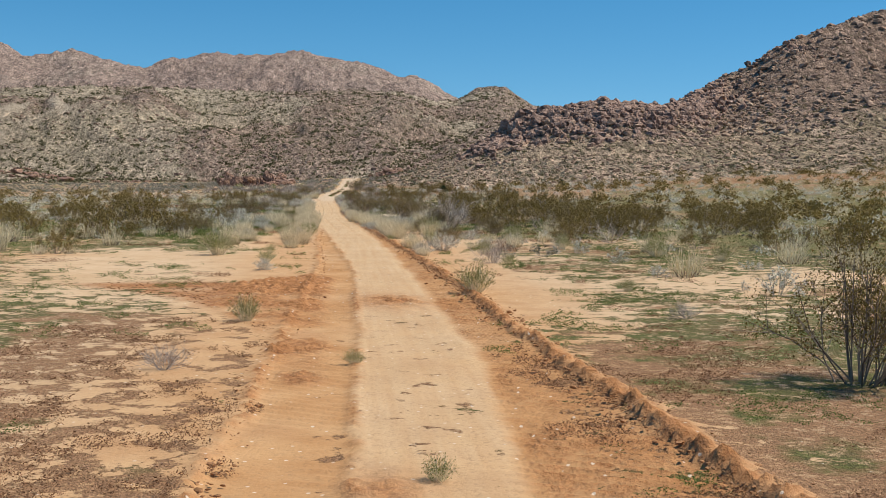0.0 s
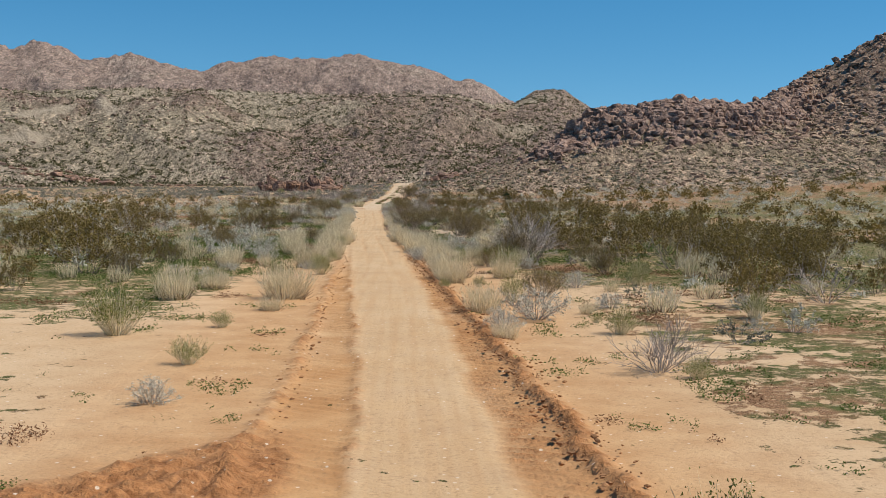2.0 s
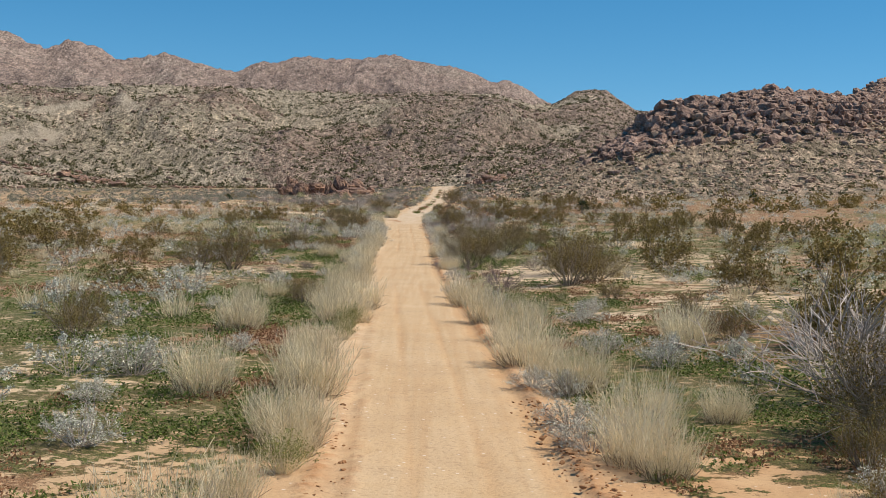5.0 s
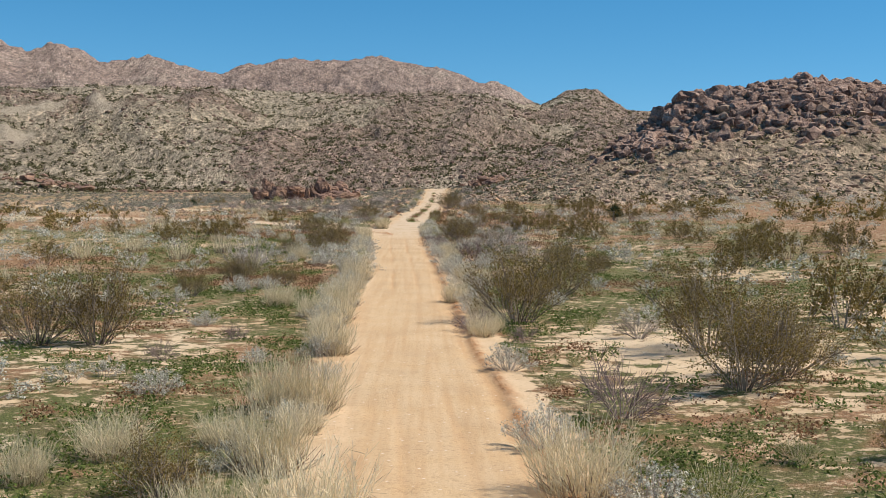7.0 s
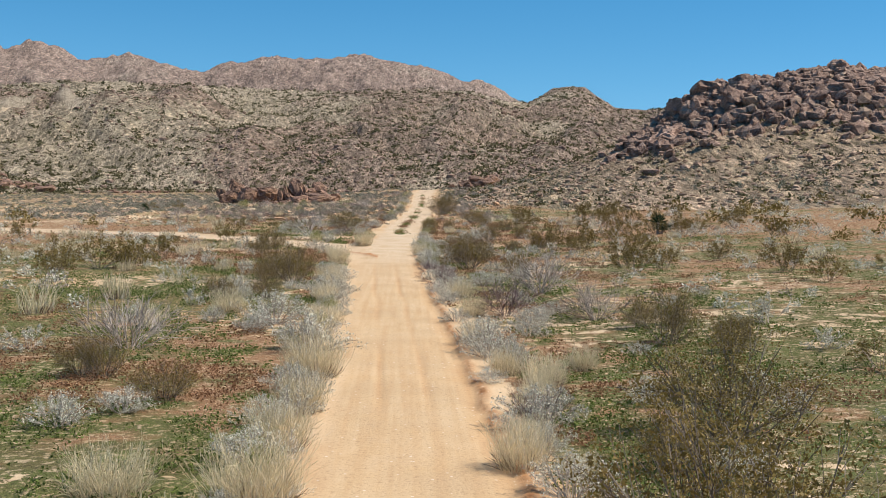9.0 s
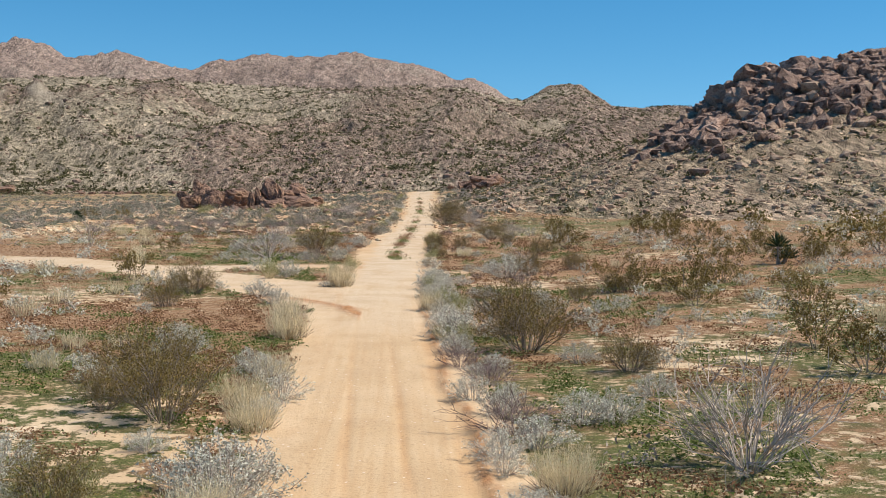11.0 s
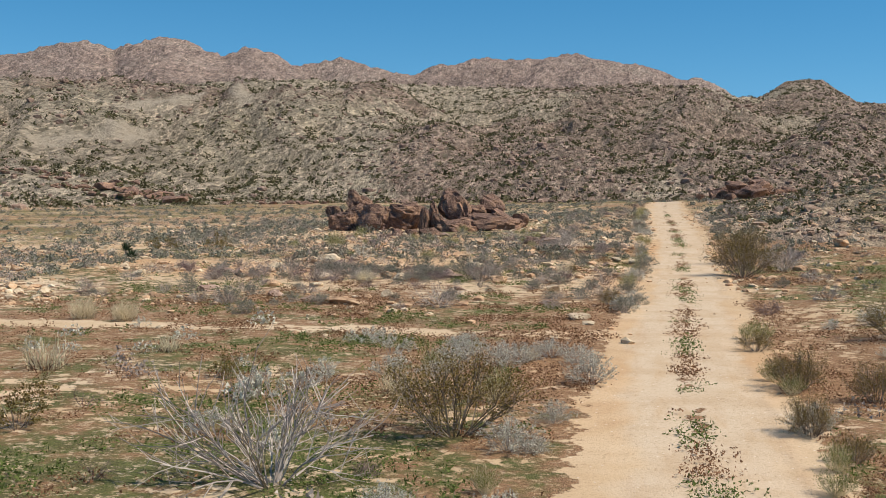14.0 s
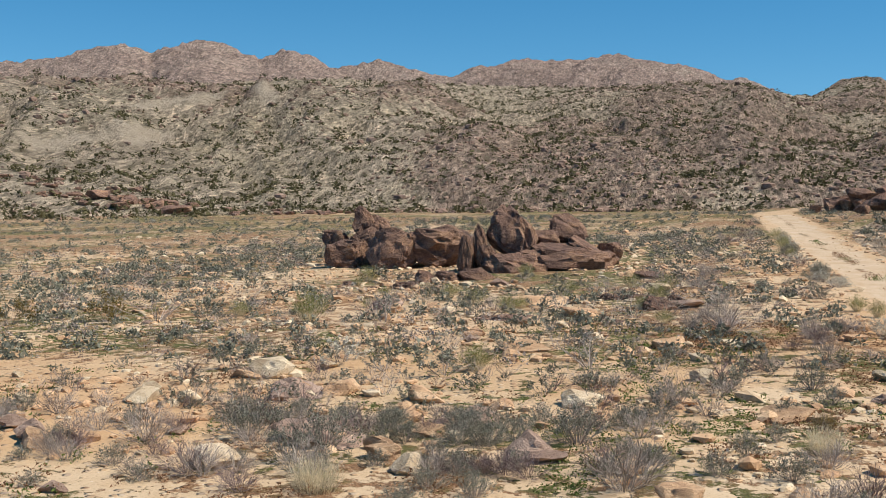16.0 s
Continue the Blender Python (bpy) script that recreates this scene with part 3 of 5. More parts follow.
def build_road():
    v = np.linspace(-4.3, 4.9, 110)
    ys = np.concatenate([np.arange(4, 66, 0.055), np.array(grown(66, 345, 0.11, 1.003, 0.4))])
    V, Y = np.meshgrid(v, ys)
    X = V + road_x(Y)
    base = plain(X, Y)
    # edges of the two crawler tracks left by the grader: outer and inner, on either side
    at = [0, 10, 20, 40, 60, 80, 120, 345]
    left_out, left_in = np.interp(Y, at, [-2.2, -2.1, -2.2, -1.65, -1.75, -1.6, -1.5, -1.6]), np.interp(Y, at, [-0.5, -0.5, -0.6, -0.42, -1.1, -1.25, -1.2, -1.3])
    right_in, right = np.interp(Y, at, [1.3, 1.2, 1.55, 1.44, 1.2, 1.2, 1.15, 1.2]), np.interp(Y, at, [4.1, 3.8, 2.9, 2.4, 1.8, 1.6, 1.5, 1.6])
    wob = 0.18 * fbm(X, Y, 2.5, 3, 71) + 0.07 * fbm(X, Y, 0.5, 2, 79)
    clod = np.abs(fbm(X, Y, 0.32, 3, 72)) + 0.7 * np.maximum(0, fbm(X, Y, 0.16, 2, 73))
    fade_l, fade_r = np.interp(Y, [0, 60, 78, 110, 345], [1, 1, 0.6, 0.15, 0]), np.interp(Y, [0, 60, 80, 170, 200, 345], [1, 1, 0.65, 0.5, 0.1, 0])
    narrow = np.interp(Y, [0, 25, 60, 345], [0.32, 0.22, 0.15, 0.14])
    lip = V - right + wob
    ridge_r = np.where(lip > 0, np.exp(-(lip / (narrow * 1.2)) ** 2), 1 - step(0.0, 0.13, -lip)) * fade_r
    rim_l = (np.exp(-((V - left_out + wob) / 0.13) ** 2) + 0.7 * np.exp(-((V - left_in + 0.6 * wob) / 0.09) ** 2)) * fade_l
    inside_l = step(left_out - 0.1, left_out + 0.1, V + wob) * (1 - step(left_in - 0.1, left_in + 0.1, V + wob)) * fade_l
    inside_r = step(right_in - 0.15, right_in + 0.2, V + wob) * (1 - step(right - 0.1, right + 0.1, V + wob)) * fade_r
    edge = (1 - step(4.3, 4.85, V)) * (1 - step(3.7, 4.25, -V))
    ragged = step(-0.25, 0.35, fbm(X, Y, 1.6, 3, 70))
    Z = base - edge * (0.03 * inside_l + 0.05 * inside_r) + edge * 0.02 * fbm(X, Y, 0.8, 3, 74)
    Z = Z + edge * (np.interp(Y, [0, 25, 60, 345], [0.20, 0.15, 0.10, 0.06]) * ridge_r * (0.35 + 0.8 * clod + 0.9 * np.abs(fbm(X, Y, 0.2, 2, 80))) + 0.07 * rim_l * (0.2 + 1.3 * clod))
    cleat = np.maximum(0, np.sin((Y + 0.60 * V) * 2 * np.pi / 0.32 + 1.2 * fbm(X, Y, 1.2, 2, 75))) ** 0.7
    tread = inside_r * np.interp(Y, [0, 60, 80, 120, 345], [1, 1, 0.5, 0.2, 0]) + 0.55 * inside_l * ragged
    Z = Z + edge * tread * (0.06 * cleat + 0.02 * inside_r * clod)
    rut = sum(np.exp(-((V - at_v - 0.12 * fbm(Y, Y * 0 + 5, 9, 2, 82)) / 0.075) ** 2) for at_v in (0.40, -0.55)) * np.interp(Y, [70, 80, 160, 172], [0, 1, 1, 0]) * np.clip(0.6 + fbm(X, Y, 6, 2, 83), 0, 1)
    Z = Z - 0.02 * rut
    heap = np.exp(-(((Y - 30.6) / 1.9) ** 2 + ((V - 0.5 + wob) / 0.95) ** 2)) + 0.7 * np.exp(-(((Y - 12.0) / 0.9) ** 2 + ((V + 0.25) / 0.45) ** 2))
    heap = heap + 0.8 * np.exp(-(((Y - 34.6) / 2.6) ** 2 + ((V + 2.6) / 1.2) ** 2))
    Z = Z + heap * (0.02 + 0.12 * clod) * edge
    dug = dug_at(X, Y)
    Z = Z + np.clip(dug, 0, 1) * 0.12 * clod * edge
    me = sheet("road", X, Y, Z + 0.004, GROUND)
    broken = step(0.12, 0.5, clod)
    # turned red earth; cleat bars are also coloured darker, as the sun barely shades them
    earth = 1.25 * ridge_r * (0.7 + 0.6 * broken) + 0.85 * rim_l * broken + inside_r * tread * (0.10 + 0.25 * broken + 0.45 * (cleat > 0.5)) + 0.3 * inside_l * tread * (0.3 + (cleat > 0.5)) + 1.1 * heap + dug
    earth = np.clip(np.maximum(earth * edge * (0.7 + 0.5 * ragged), dug), 0, 1)
    orange = 0.5 * rut + (0.8 * inside_l + 0.75 * inside_r) * (0.85 + 0.6 * fbm(X, Y, 3, 3, 77)) + np.interp(Y, [0, 50, 90], [0.28, 0.28, 0.08]) * (1 + 0.8 * fbm(X, Y, 4, 3, 76))
    c, d = cover_at(X, Y)
    lane = 1 - step(1.2, 1.75, np.abs(V - 0.12) + np.interp(Y, [0, 150, 200, 345], [0.8, 0.8, 3.4, 3.4]) * wob)
    crown = np.exp(-((V + 0.8 * wob) / 0.42) ** 2) * step(196, 206, Y) * np.clip(0.36 + 0.6 * fbm(X, Y * 0.4, 0.6, 3, 78), 0, 0.5)
    field(me, "lane", np.maximum(lane, bare_at(X, Y)))
    field(me, "earth", earth)
    field(me, "orange", np.clip(np.maximum(orange * (1 - 0.6 * bare_at(X, Y)), orange_at(X, Y, np.abs(V)) * (1 - lane)), 0, 1))
    field(me, "cover", np.clip(np.maximum(c * (1 - lane) - bare_at(X, Y), crown) + 0.30 * lane * (np.abs(V) < 1.2) * np.interp(Y, [0, 25, 45, 60], [1, 1, 0.5, 0]), 0, 1) * (1 - np.clip(earth, 0, 1)))
    field(me, "dry", d)
    field(me, "stony", stony_at(X, Y) * (1 - lane))
    return tagged(new("road", me), "graded dirt road of packed pale sand with red earth banks", "road", kind="structure")


build_ground()
build_road()


def polar(a0, a1, n, r0, r1, growth_first, growth):
    a = np.radians(np.linspace(a0, a1, n))
    r = np.array(grown(r0, r1, growth_first, growth, 60))
    A, R = np.meshgrid(a, r)
    return R * np.sin(A), 150 + R * np.cos(A)


def build_hills():
    X, Y = polar(-44, 34, 640, 240, 1350, 0.9, 1.0130)
    Z = hill_mid(X, Y)
    me = sheet("hill_mid", X, Y, Z, MID_HILL)
    a, r = bearing(X, Y)
    field(me, "rocky", np.clip(0.40 + 0.62 * spurs(X, Y) + 0.45 * fbm(X, Y * 0.4, 50, 3, 47) + 0.07 * step(-16, -2, a) - 0.30 * (1 - step(-24, -8, a)), 0, 1))
    field(me, "track", hill_track(X, Y))
    tagged(new("hill_mid", me), "rock-strewn brown desert hills with sparse scrub", "hill", kind="structure")
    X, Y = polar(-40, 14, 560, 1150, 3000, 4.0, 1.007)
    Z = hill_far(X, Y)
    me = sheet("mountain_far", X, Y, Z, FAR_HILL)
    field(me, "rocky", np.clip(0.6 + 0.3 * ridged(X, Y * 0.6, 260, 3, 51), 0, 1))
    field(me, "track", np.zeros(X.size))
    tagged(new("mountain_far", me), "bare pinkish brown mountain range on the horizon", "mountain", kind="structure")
    X, Y = np.meshgrid(np.arange(-6, 300, 1.2), np.array(grown(200, 420, 1.0, 1.002, 2)))
    H = hill_right(X, Y)
    me = sheet("hill_right", X, Y, plain(X, Y) + H, TALUS)
    field(me, "rocky", np.clip(0.12 + H / 20 + 0.3 * fbm(X, Y, 12, 3, 38), 0, 1))
    field(me, "track", np.zeros(X.size))
    tagged(new("hill_right", me), "steep hill of brown boulders and tan talus", "hill", kind="structure")


def hill_track(x, y):
    """Bulldozed tracks on the slope of the left hill."""
    best = np.zeros(np.shape(x))
    for pts, w in ((((-154, 480), (-151, 491), (-149, 500), (-143, 507), (-151, 538), (-149, 550)), 2.3), (((-143, 511), (-151, 543)), 4.6), (((-164, 559), (-160, 578), (-154, 589), (-150, 597)), 2.6), (((-138, 601), (-135, 597), (-130, 588)), 3.4)):
        for (ax, ay), (bx, by) in zip(pts, pts[1:]):
            dx, dy = bx - ax, by - ay
            k = np.clip(((x - ax) * dx + (y - ay) * dy) / (dx * dx + dy * dy), 0, 1)
            best = np.maximum(best, 1 - step(w * 0.6, w, np.hypot(x - ax - k * dx, (y - ay - k * dy) * 0.6)))
    return best


build_hills()

# ---- rocks ----


def ball(sub):
    bm = bmesh.new()
    bmesh.ops.create_icosphere(bm, subdivisions=sub, radius=1.0)
    v = np.array([x.co[:] for x in bm.verts])
    f = np.array([[x.index for x in face.verts] for face in bm.faces])
    bm.free()
    return v, f


BALLS = {k: ball(k) for k in (1, 2, 3, 4)}


def rock_shape(seed, sub, cuts=8, rough=0.08, deep=(0.5, 0.85), jag=0.0, boxy=1.0):
    """A broken boulder: a ball cut by planes and roughened."""
    r = np.random.default_rng(seed)
    v, f = BALLS[sub]
    v = np.sign(v) * np.abs(v) ** boxy
    for _ in range(cuts):
        n = r.normal(size=3)
        n /= np.linalg.norm(n)
        over = np.maximum(0, v @ n - r.uniform(*deep))
        v -= over[:, None] * n * 0.95
    q = v * 2.1 + r.uniform(0, 50, 3)
    d = vnoise(q[:, 0] + q[:, 2] * 0.7, q[:, 1] - q[:, 2] * 0.6, seed) + 0.6 * vnoise(q[:, 0] * 2.3, q[:, 2] * 2.3 + q[:, 1], seed + 1)
    d = d + 0.4 * vnoise(q[:, 1] * 5, q[:, 0] * 5 + q[:, 2] * 5, seed + 2)
    n = vnoise(q[:, 0] * 0.8 + q[:, 2], q[:, 1] * 0.8 - q[:, 2] * 0.5, seed + 3)
    notch = (1 - np.abs(n)) ** 9 * 0.16 if sub > 2 else 0.0
    if jag:
        # joints split the rock into offset blocks
        turn = np.linalg.qr(r.normal(size=(3, 3)))[0]
        cell = np.floor((v @ turn) * np.array([2.6, 1.7, 3.1]) + 0.25 * d[:, None]).astype(np.int64)
        d = d + (jag / rough) * lattice(cell[:, 0] * 7 + cell[:, 2], cell[:, 1] * 5 - cell[:, 2], seed)
    return v * (1 + rough * d - notch)[:, None], f


def rock_mesh(name, seed, sub, material, cuts=8, rough=0.08, deep=(0.5, 0.85), jag=0.0, boxy=1.0):
    v, f = rock_shape(seed, sub, cuts, rough, deep, jag, boxy)
    me = mesh_of(name, v, f, material, True)
    me.set_sharp_from_angle(angle=radians(18))
    return me


def scattered(name, shapes, places, material, smooth=False):
    """Many copies in one mesh. places: rows of x, y, z, size x, size y, size z, turn."""
    vs, fs, base = [], [], 0
    places = np.asarray(places, float)
    for k, (v, f) in enumerate(shapes):
        p = places[k::len(shapes)]
        if not len(p):
            continue
        c, s = np.cos(p[:, 6])[:, None], np.sin(p[:, 6])[:, None]
        x, y, z = v[None, :, 0] * p[:, 3:4], v[None, :, 1] * p[:, 4:5], v[None, :, 2] * p[:, 5:6]
        w = np.stack([x * c - y * s + p[:, 0:1], x * s + y * c + p[:, 1:2], z + p[:, 2:3]], -1).reshape(-1, 3)
        g = (f[None] + (np.arange(len(p)) * len(v))[:, None, None]).reshape(-1, f.shape[1]) + base
        vs.append(w)
        fs.append(g)
        base += len(w)
    return mesh_of(name, np.concatenate(vs), np.concatenate(fs), material, smooth)


def stuff(name, me, label, category):
    return tagged(new(name, me), label, category, kind="stuff")


rng = np.random.default_rng(5)
STONES = [rock_shape(200 + k, 1, 9, 0.12, (0.4, 0.75)) for k in range(8)]


def build_boulder_hill():
    """Boulders heaped on the hill: the largest as parts of it, the rest as talus."""
    hill = bpy.data.objects["hill_right"]
    shapes = [rock_mesh("boulder", 300 + k, 3, BROWN_ROCK, 13, 0.07, (0.42, 0.8), 0.17) for k in range(8)]
    n = 0

    def boulder(x, y, z, sx, sy, sz, turn, lean=0.0):
        nonlocal n
        ob = part("boulder", shapes[n % 8], hill)
        ob.matrix_local = Matrix.LocRotScale((x, y, z), Euler((lean, lean * 0.6, turn)), (sx, sy, sz))
        n += 1

    # the crag at the hill's near end
    crag = [(38.6, 283, 11.5, 1.8, 2.0, 2.0), (40.5, 284, 13.6, 1.9, 2.2, 2.2), (45.4, 286, 18.2, 2.3, 2.4, 2.2), (42.5, 283, 14.0, 2.4, 2.4, 2.8), (48.5, 279, 18.6, 2.6, 2.6, 1.8),
            (47.5, 276, 15.6, 3.4, 2.6, 2.2), (53, 274, 15.5, 4.2, 2.6, 2.0), (57, 277, 19.4, 3.0, 3.0, 2.0), (61, 277, 20.4, 2.6, 2.6, 1.7), (67, 276, 20.0, 2.8, 2.6, 1.7),
            (73, 280, 19.6, 2.6, 2.6, 1.6), (46, 271, 12.6, 3.0, 2.2, 2.0), (52, 268, 12.2, 3.4, 2.4, 1.8), (59, 270, 15.6, 3.2, 2.6, 2.0)]
    for x, y, z, sx, sy, sz in crag:
        boulder(x, y, z, sx, sy, sz, rng.uniform(0, 6.3), rng.uniform(-0.2, 0.2))
    while n < 300:
        k = rng.uniform(0, 14.6)
        i = int(k)
        (ax, ay, az), (bx, by, bz) = RIDGE[i + 1], RIDGE[i + 2]
        t = k - i
        back = abs(rng.normal(0, 11 if k < 9 else 15))
        x = ax + t * (bx - ax) + back * 0.25 + rng.normal(0, 2)
        y = ay + t * (by - ay) - back + rng.uniform(-1, 3)
        size = min(2.5, 0.5 + rng.lognormal(-0.3, 0.55)) * (1.0 if back < 12 else 0.45) * (1 if k < 9 else 0.75)
        size *= 0.45 if rise_at(x, y) < 6 else 1.0
        z = floor_at(x, y) + rise_at(x, y)
        boulder(x, y, z + size * rng.uniform(-0.15, 0.2), size * rng.uniform(0.9, 1.4), size * rng.uniform(0.8, 1.2), size * rng.uniform(0.65, 1.05), rng.uniform(0, 6.3), rng.uniform(-0.35, 0.35))
    rows = []
    while len(rows) < 1500:
        k = rng.uniform(0, 10.5)
        i = int(k)
        (ax, ay, az), (bx, by, bz) = RIDGE[i + 1], RIDGE[i + 2]
        back = abs(rng.normal(0, 9))
        x, y = ax + (k - i) * (bx - ax) + rng.normal(0, 2.5), ay + (k - i) * (by - ay) - back + 2
        s = rng.uniform(0.5, 1.5)
        rows.append((x, y, floor_at(x, y) + rise_at(x, y) + s * 0.15, s * rng.uniform(0.8, 1.5), s * rng.uniform(0.8, 1.2), s * rng.uniform(0.7, 1.3), rng.uniform(0, 6.3)))
    while len(rows) < 11000:
        x, y = rng.uniform(8, 240), rng.uniform(215, 345)
        h = rise_at(x, y)
        if h < 0.12 or rng.random() > 0.6 + h / 9 or (x > 110 and rng.random() < 0.5):
            continue
        s = min(1.7, rng.lognormal(-0.65, 0.55)) if h > 7 else min(0.8, rng.lognormal(-1.25, 0.5))
        rows.append((x, y, floor_at(x, y) + h + s * 0.15, s * rng.uniform(0.8, 1.4), s, s * rng.uniform(0.5, 0.95), rng.uniform(0, 6.3)))
    stuff("talus", scattered("talus", STONES, rows[:1500], BROWN_ROCK), "broken dark brown rocks between the boulders", "rocks")
    stuff("talus", scattered("talus", STONES, rows[1500:], TALUS_ROCK), "loose brown and tan rocks strewn over the hillside", "rocks")


def build_outcrop():
    """The group of upright, rust-brown rocks that stands free in the valley."""
    root = tagged(new("rock_outcrop"), "weathered rust-brown rock outcrop with upright spires and rounded blocks", "rock outcrop")
    root.location = (-16, 279, 0.3)
    east = [("block", -15, 279, 0.43, 1.45, 0.92, 0), ("block", -12.3, 281, 0.7, 2.12, 1.09, 0), ("spire", -15.5, 281, 2.37, 1.27, 1.33, 8), ("block", -13.8,
              281.5, 1.9, 0.73, 0.67, 0), ("spire", -12.6, 283, 2.65, 0.94, 0.78, -4), ("slab", -11.2, 282, 1.42, 1.18, 0.85, 28), ("block", -10.2, 284, 1.18, 0.56,
              0.76, 0), ("spire", -17.8, 279, 1.28, 0.36, 1.14, 3), ("spire", -17.1, 280, 1.39, 0.44, 1.32, -2), ("block", -16.7, 279, 1.02, 0.4, 0.74, 0),
              ("block", -16.7, 275, 0.11, 0.99, 0.7, 0)]
    west = [("block", -20.7, 285, 1.35, 1.73, 1.18, 4), ("block", -23.1, 284, 1.18, 1.21, 1.09, -5), ("block", -25.2, 286, 1.19, 0.8, 1.18, 0), ("spire", -25.5,
              287, 2.71, 0.63, 0.88, -8), ("spire", -24.7, 287.5, 2.53, 0.74, 0.57, 6), ("block", -27.2, 287, 1.45, 0.74, 0.78, 0), ("block", -25.9, 285, 0.82,
              1.14, 0.82, 0)]
    front = [("block", -19.1, 270, -0.12, 0.65, 0.55, 0), ("spire", -18.9, 273, 0.25, 0.51, 0.65, -6), ("block", -18.1, 274, 0.16, 0.49, 0.52, 0), ("block", -9.4,
              264, 0.3, 0.47, 0.4, 0), ("block", -8.4, 264, 0.25, 0.64, 0.47, 0), ("block", -7.3, 260, 0.38, 0.61, 0.57, 0), ("block", -6.5, 261, 0.38, 0.51, 0.58,
              6), ("block", -22.6, 272, -0.11, 0.45, 0.4, 0), ("block", -21, 270, -0.2, 0.43, 0.41, 0), ("slab", -7.3, 274, 0.64, 0.99, 0.42, 8), ("slab", -12.7,
              257, 0.23, 0.98, 0.49, 4), ("slab", -9.7, 256, 0.27, 1, 0.4, -4), ("slab", -4.5, 268, 0.62, 1.2, 0.38, 4)]
    for k, (name, x, y, z, wide, tall, lean) in enumerate(east + west + front):
        me = rock_mesh(name, 340 + k, 4, RED_ROCK, 8, 0.075, (0.68, 0.98), 0.075, 0.6)
        if name == "spire":
            co = np.array([v.co[:] for v in me.vertices])
            co[:, :2] *= (1 - 0.42 * np.clip(co[:, 2] + 0.2, 0, 1.2))[:, None]
            co[:, 0] -= 0.25 * np.clip(co[:, 2], 0, 1) ** 1.5
            me.vertices.foreach_set("co", co.astype(np.float32).ravel())
        ob = part(name, me, root)
        deep = wide * (1.2 if name == "slab" else 0.8) if name != "spire" else max(wide, 0.5)
        ob.matrix_local = Matrix.LocRotScale((x + 16, y - 279, z - 0.3), Euler((0, radians(lean), 0)), (wide * 1.28, deep * 1.3, tall * (0.6 if name == "slab" else 1.16)))


def build_rocks():
    """Single rocks on the valley floor, and the stones between them."""
    pale = [rock_mesh("rock", 400 + k, 3, PALE_ROCK, 11, 0.07, (0.42, 0.8)) for k in range(4)]
    rusty = [rock_mesh("rock", 410 + k, 3, RUSTY_STONE, 13, 0.09, (0.4, 0.78)) for k in range(5)]
    brown = [rock_mesh("rock", 420 + k, 3, SLAB, 13, 0.09, (0.4, 0.78)) for k in range(4)]
    dark = [rock_mesh("rock", 430 + k, 3, RED_ROCK, 14, 0.09, (0.42, 0.8)) for k in range(4)]
    placed = [(-3.2, 220.3, 0.42, 0), (-15.5, 235.0, 0.55, 0), (-11.9, 234.9, 0.36, 0), (-19.5, 240.6, 0.5, 0), (-16.8, 230.9, 0.55, 1), (-11.8, 224.3, 1.0, 1), (-13.3, 225.1, 0.9, 2),
              (-18.8, 228.2, 0.9, 2), (-18.4, 240.8, 0.35, 0), (-18.0, 244.2, 0.7, 1), (-9.9, 236.2, 0.8, 2), (-16.2, 242.0, 1.1, 2), (-14.2, 237.6, 1.3, 2), (-9.2, 241.4, 0.6, 0),
              (-4.1, 204.6, 0.3, 1), (-19.7, 236.0, 0.5, 1), (-6.7, 260.4, 1.25, 2), (-12.5, 262.0, 1.6, 1), (-10.0, 258, 1.0, 1), (-1.0, 244, 0.5, 0), (-1.9, 245, 0.35, 0)]
    placed += [(-16.3, 242.2, 0.54, 2), (-15.1, 242.4, 0.66, 1), (-15.2, 238.3, 0.50, 2), (-14.3, 238.2, 0.65, 2), (-12.8, 236.7, 0.36, 1), (-12.1, 238.0, 0.43, 1), (-9.9, 236.8, 0.50, 2), (-11.1, 239.2, 0.50, 2), (-20.1, 236.5, 0.45, 2), (-17.6, 232.6, 0.30, 2), (-4.8, 240.3, 0.80, 1), (-11.3, 249.3, 1.06, 1), (-17.7, 244.5, 0.62, 0), (-19.9, 241.9, 0.29, 0), (-15.5, 235.3, 0.27, 0), (-12.6, 236.0, 0.44, 1), (-12.0, 235.6, 0.14, 0), (-19.1, 236.4, 0.38, 1), (-7.1, 250.1, 0.69, 1), (-20.9, 237.3, 0.35, 2), (-16.4, 245.9, 0.28, 0), (-13.0, 241.8, 0.67, 1)]
    kinds = ((pale, "pale cream granite rock half sunk in the sand", "pale rocks"), (rusty, "orange-stained granite rock on stony ground", "orange rocks"), (brown, "pinkish brown rock slab sunk in stony ground", "brown rocks"))
    for k in range(205):
        x, y = rng.normal(-13, 12), rng.uniform(223, 300)
        if abs(x - lane_at(y)) < 2.4 or (-28 < x < -9 and 274 < y < 291):
            continue
        placed.append((x, y, min(0.8, rng.lognormal(-1.6, 0.45)), int(rng.choice(3, p=(0.4, 0.4, 0.2)))))
    for k, (x, y, s, kind) in enumerate(placed):
        shapes, label, group = kinds[kind]
        ob = tagged(new("rock", shapes[k % len(shapes)]), label, "rock", group)
        flat = rng.uniform(0.45, 0.7) if s < 0.7 else rng.uniform(0.22, 0.36)
        ob.matrix_world = Matrix.LocRotScale((x, y, surface_at(x, y) + s * flat * (0.35 if s < 0.7 else 0.1)), Euler((rng.uniform(-0.2, 0.2), rng.uniform(-0.2, 0.2), rng.uniform(0, 6.3))), (s * rng.uniform(0.9, 1.35), s, s * flat))
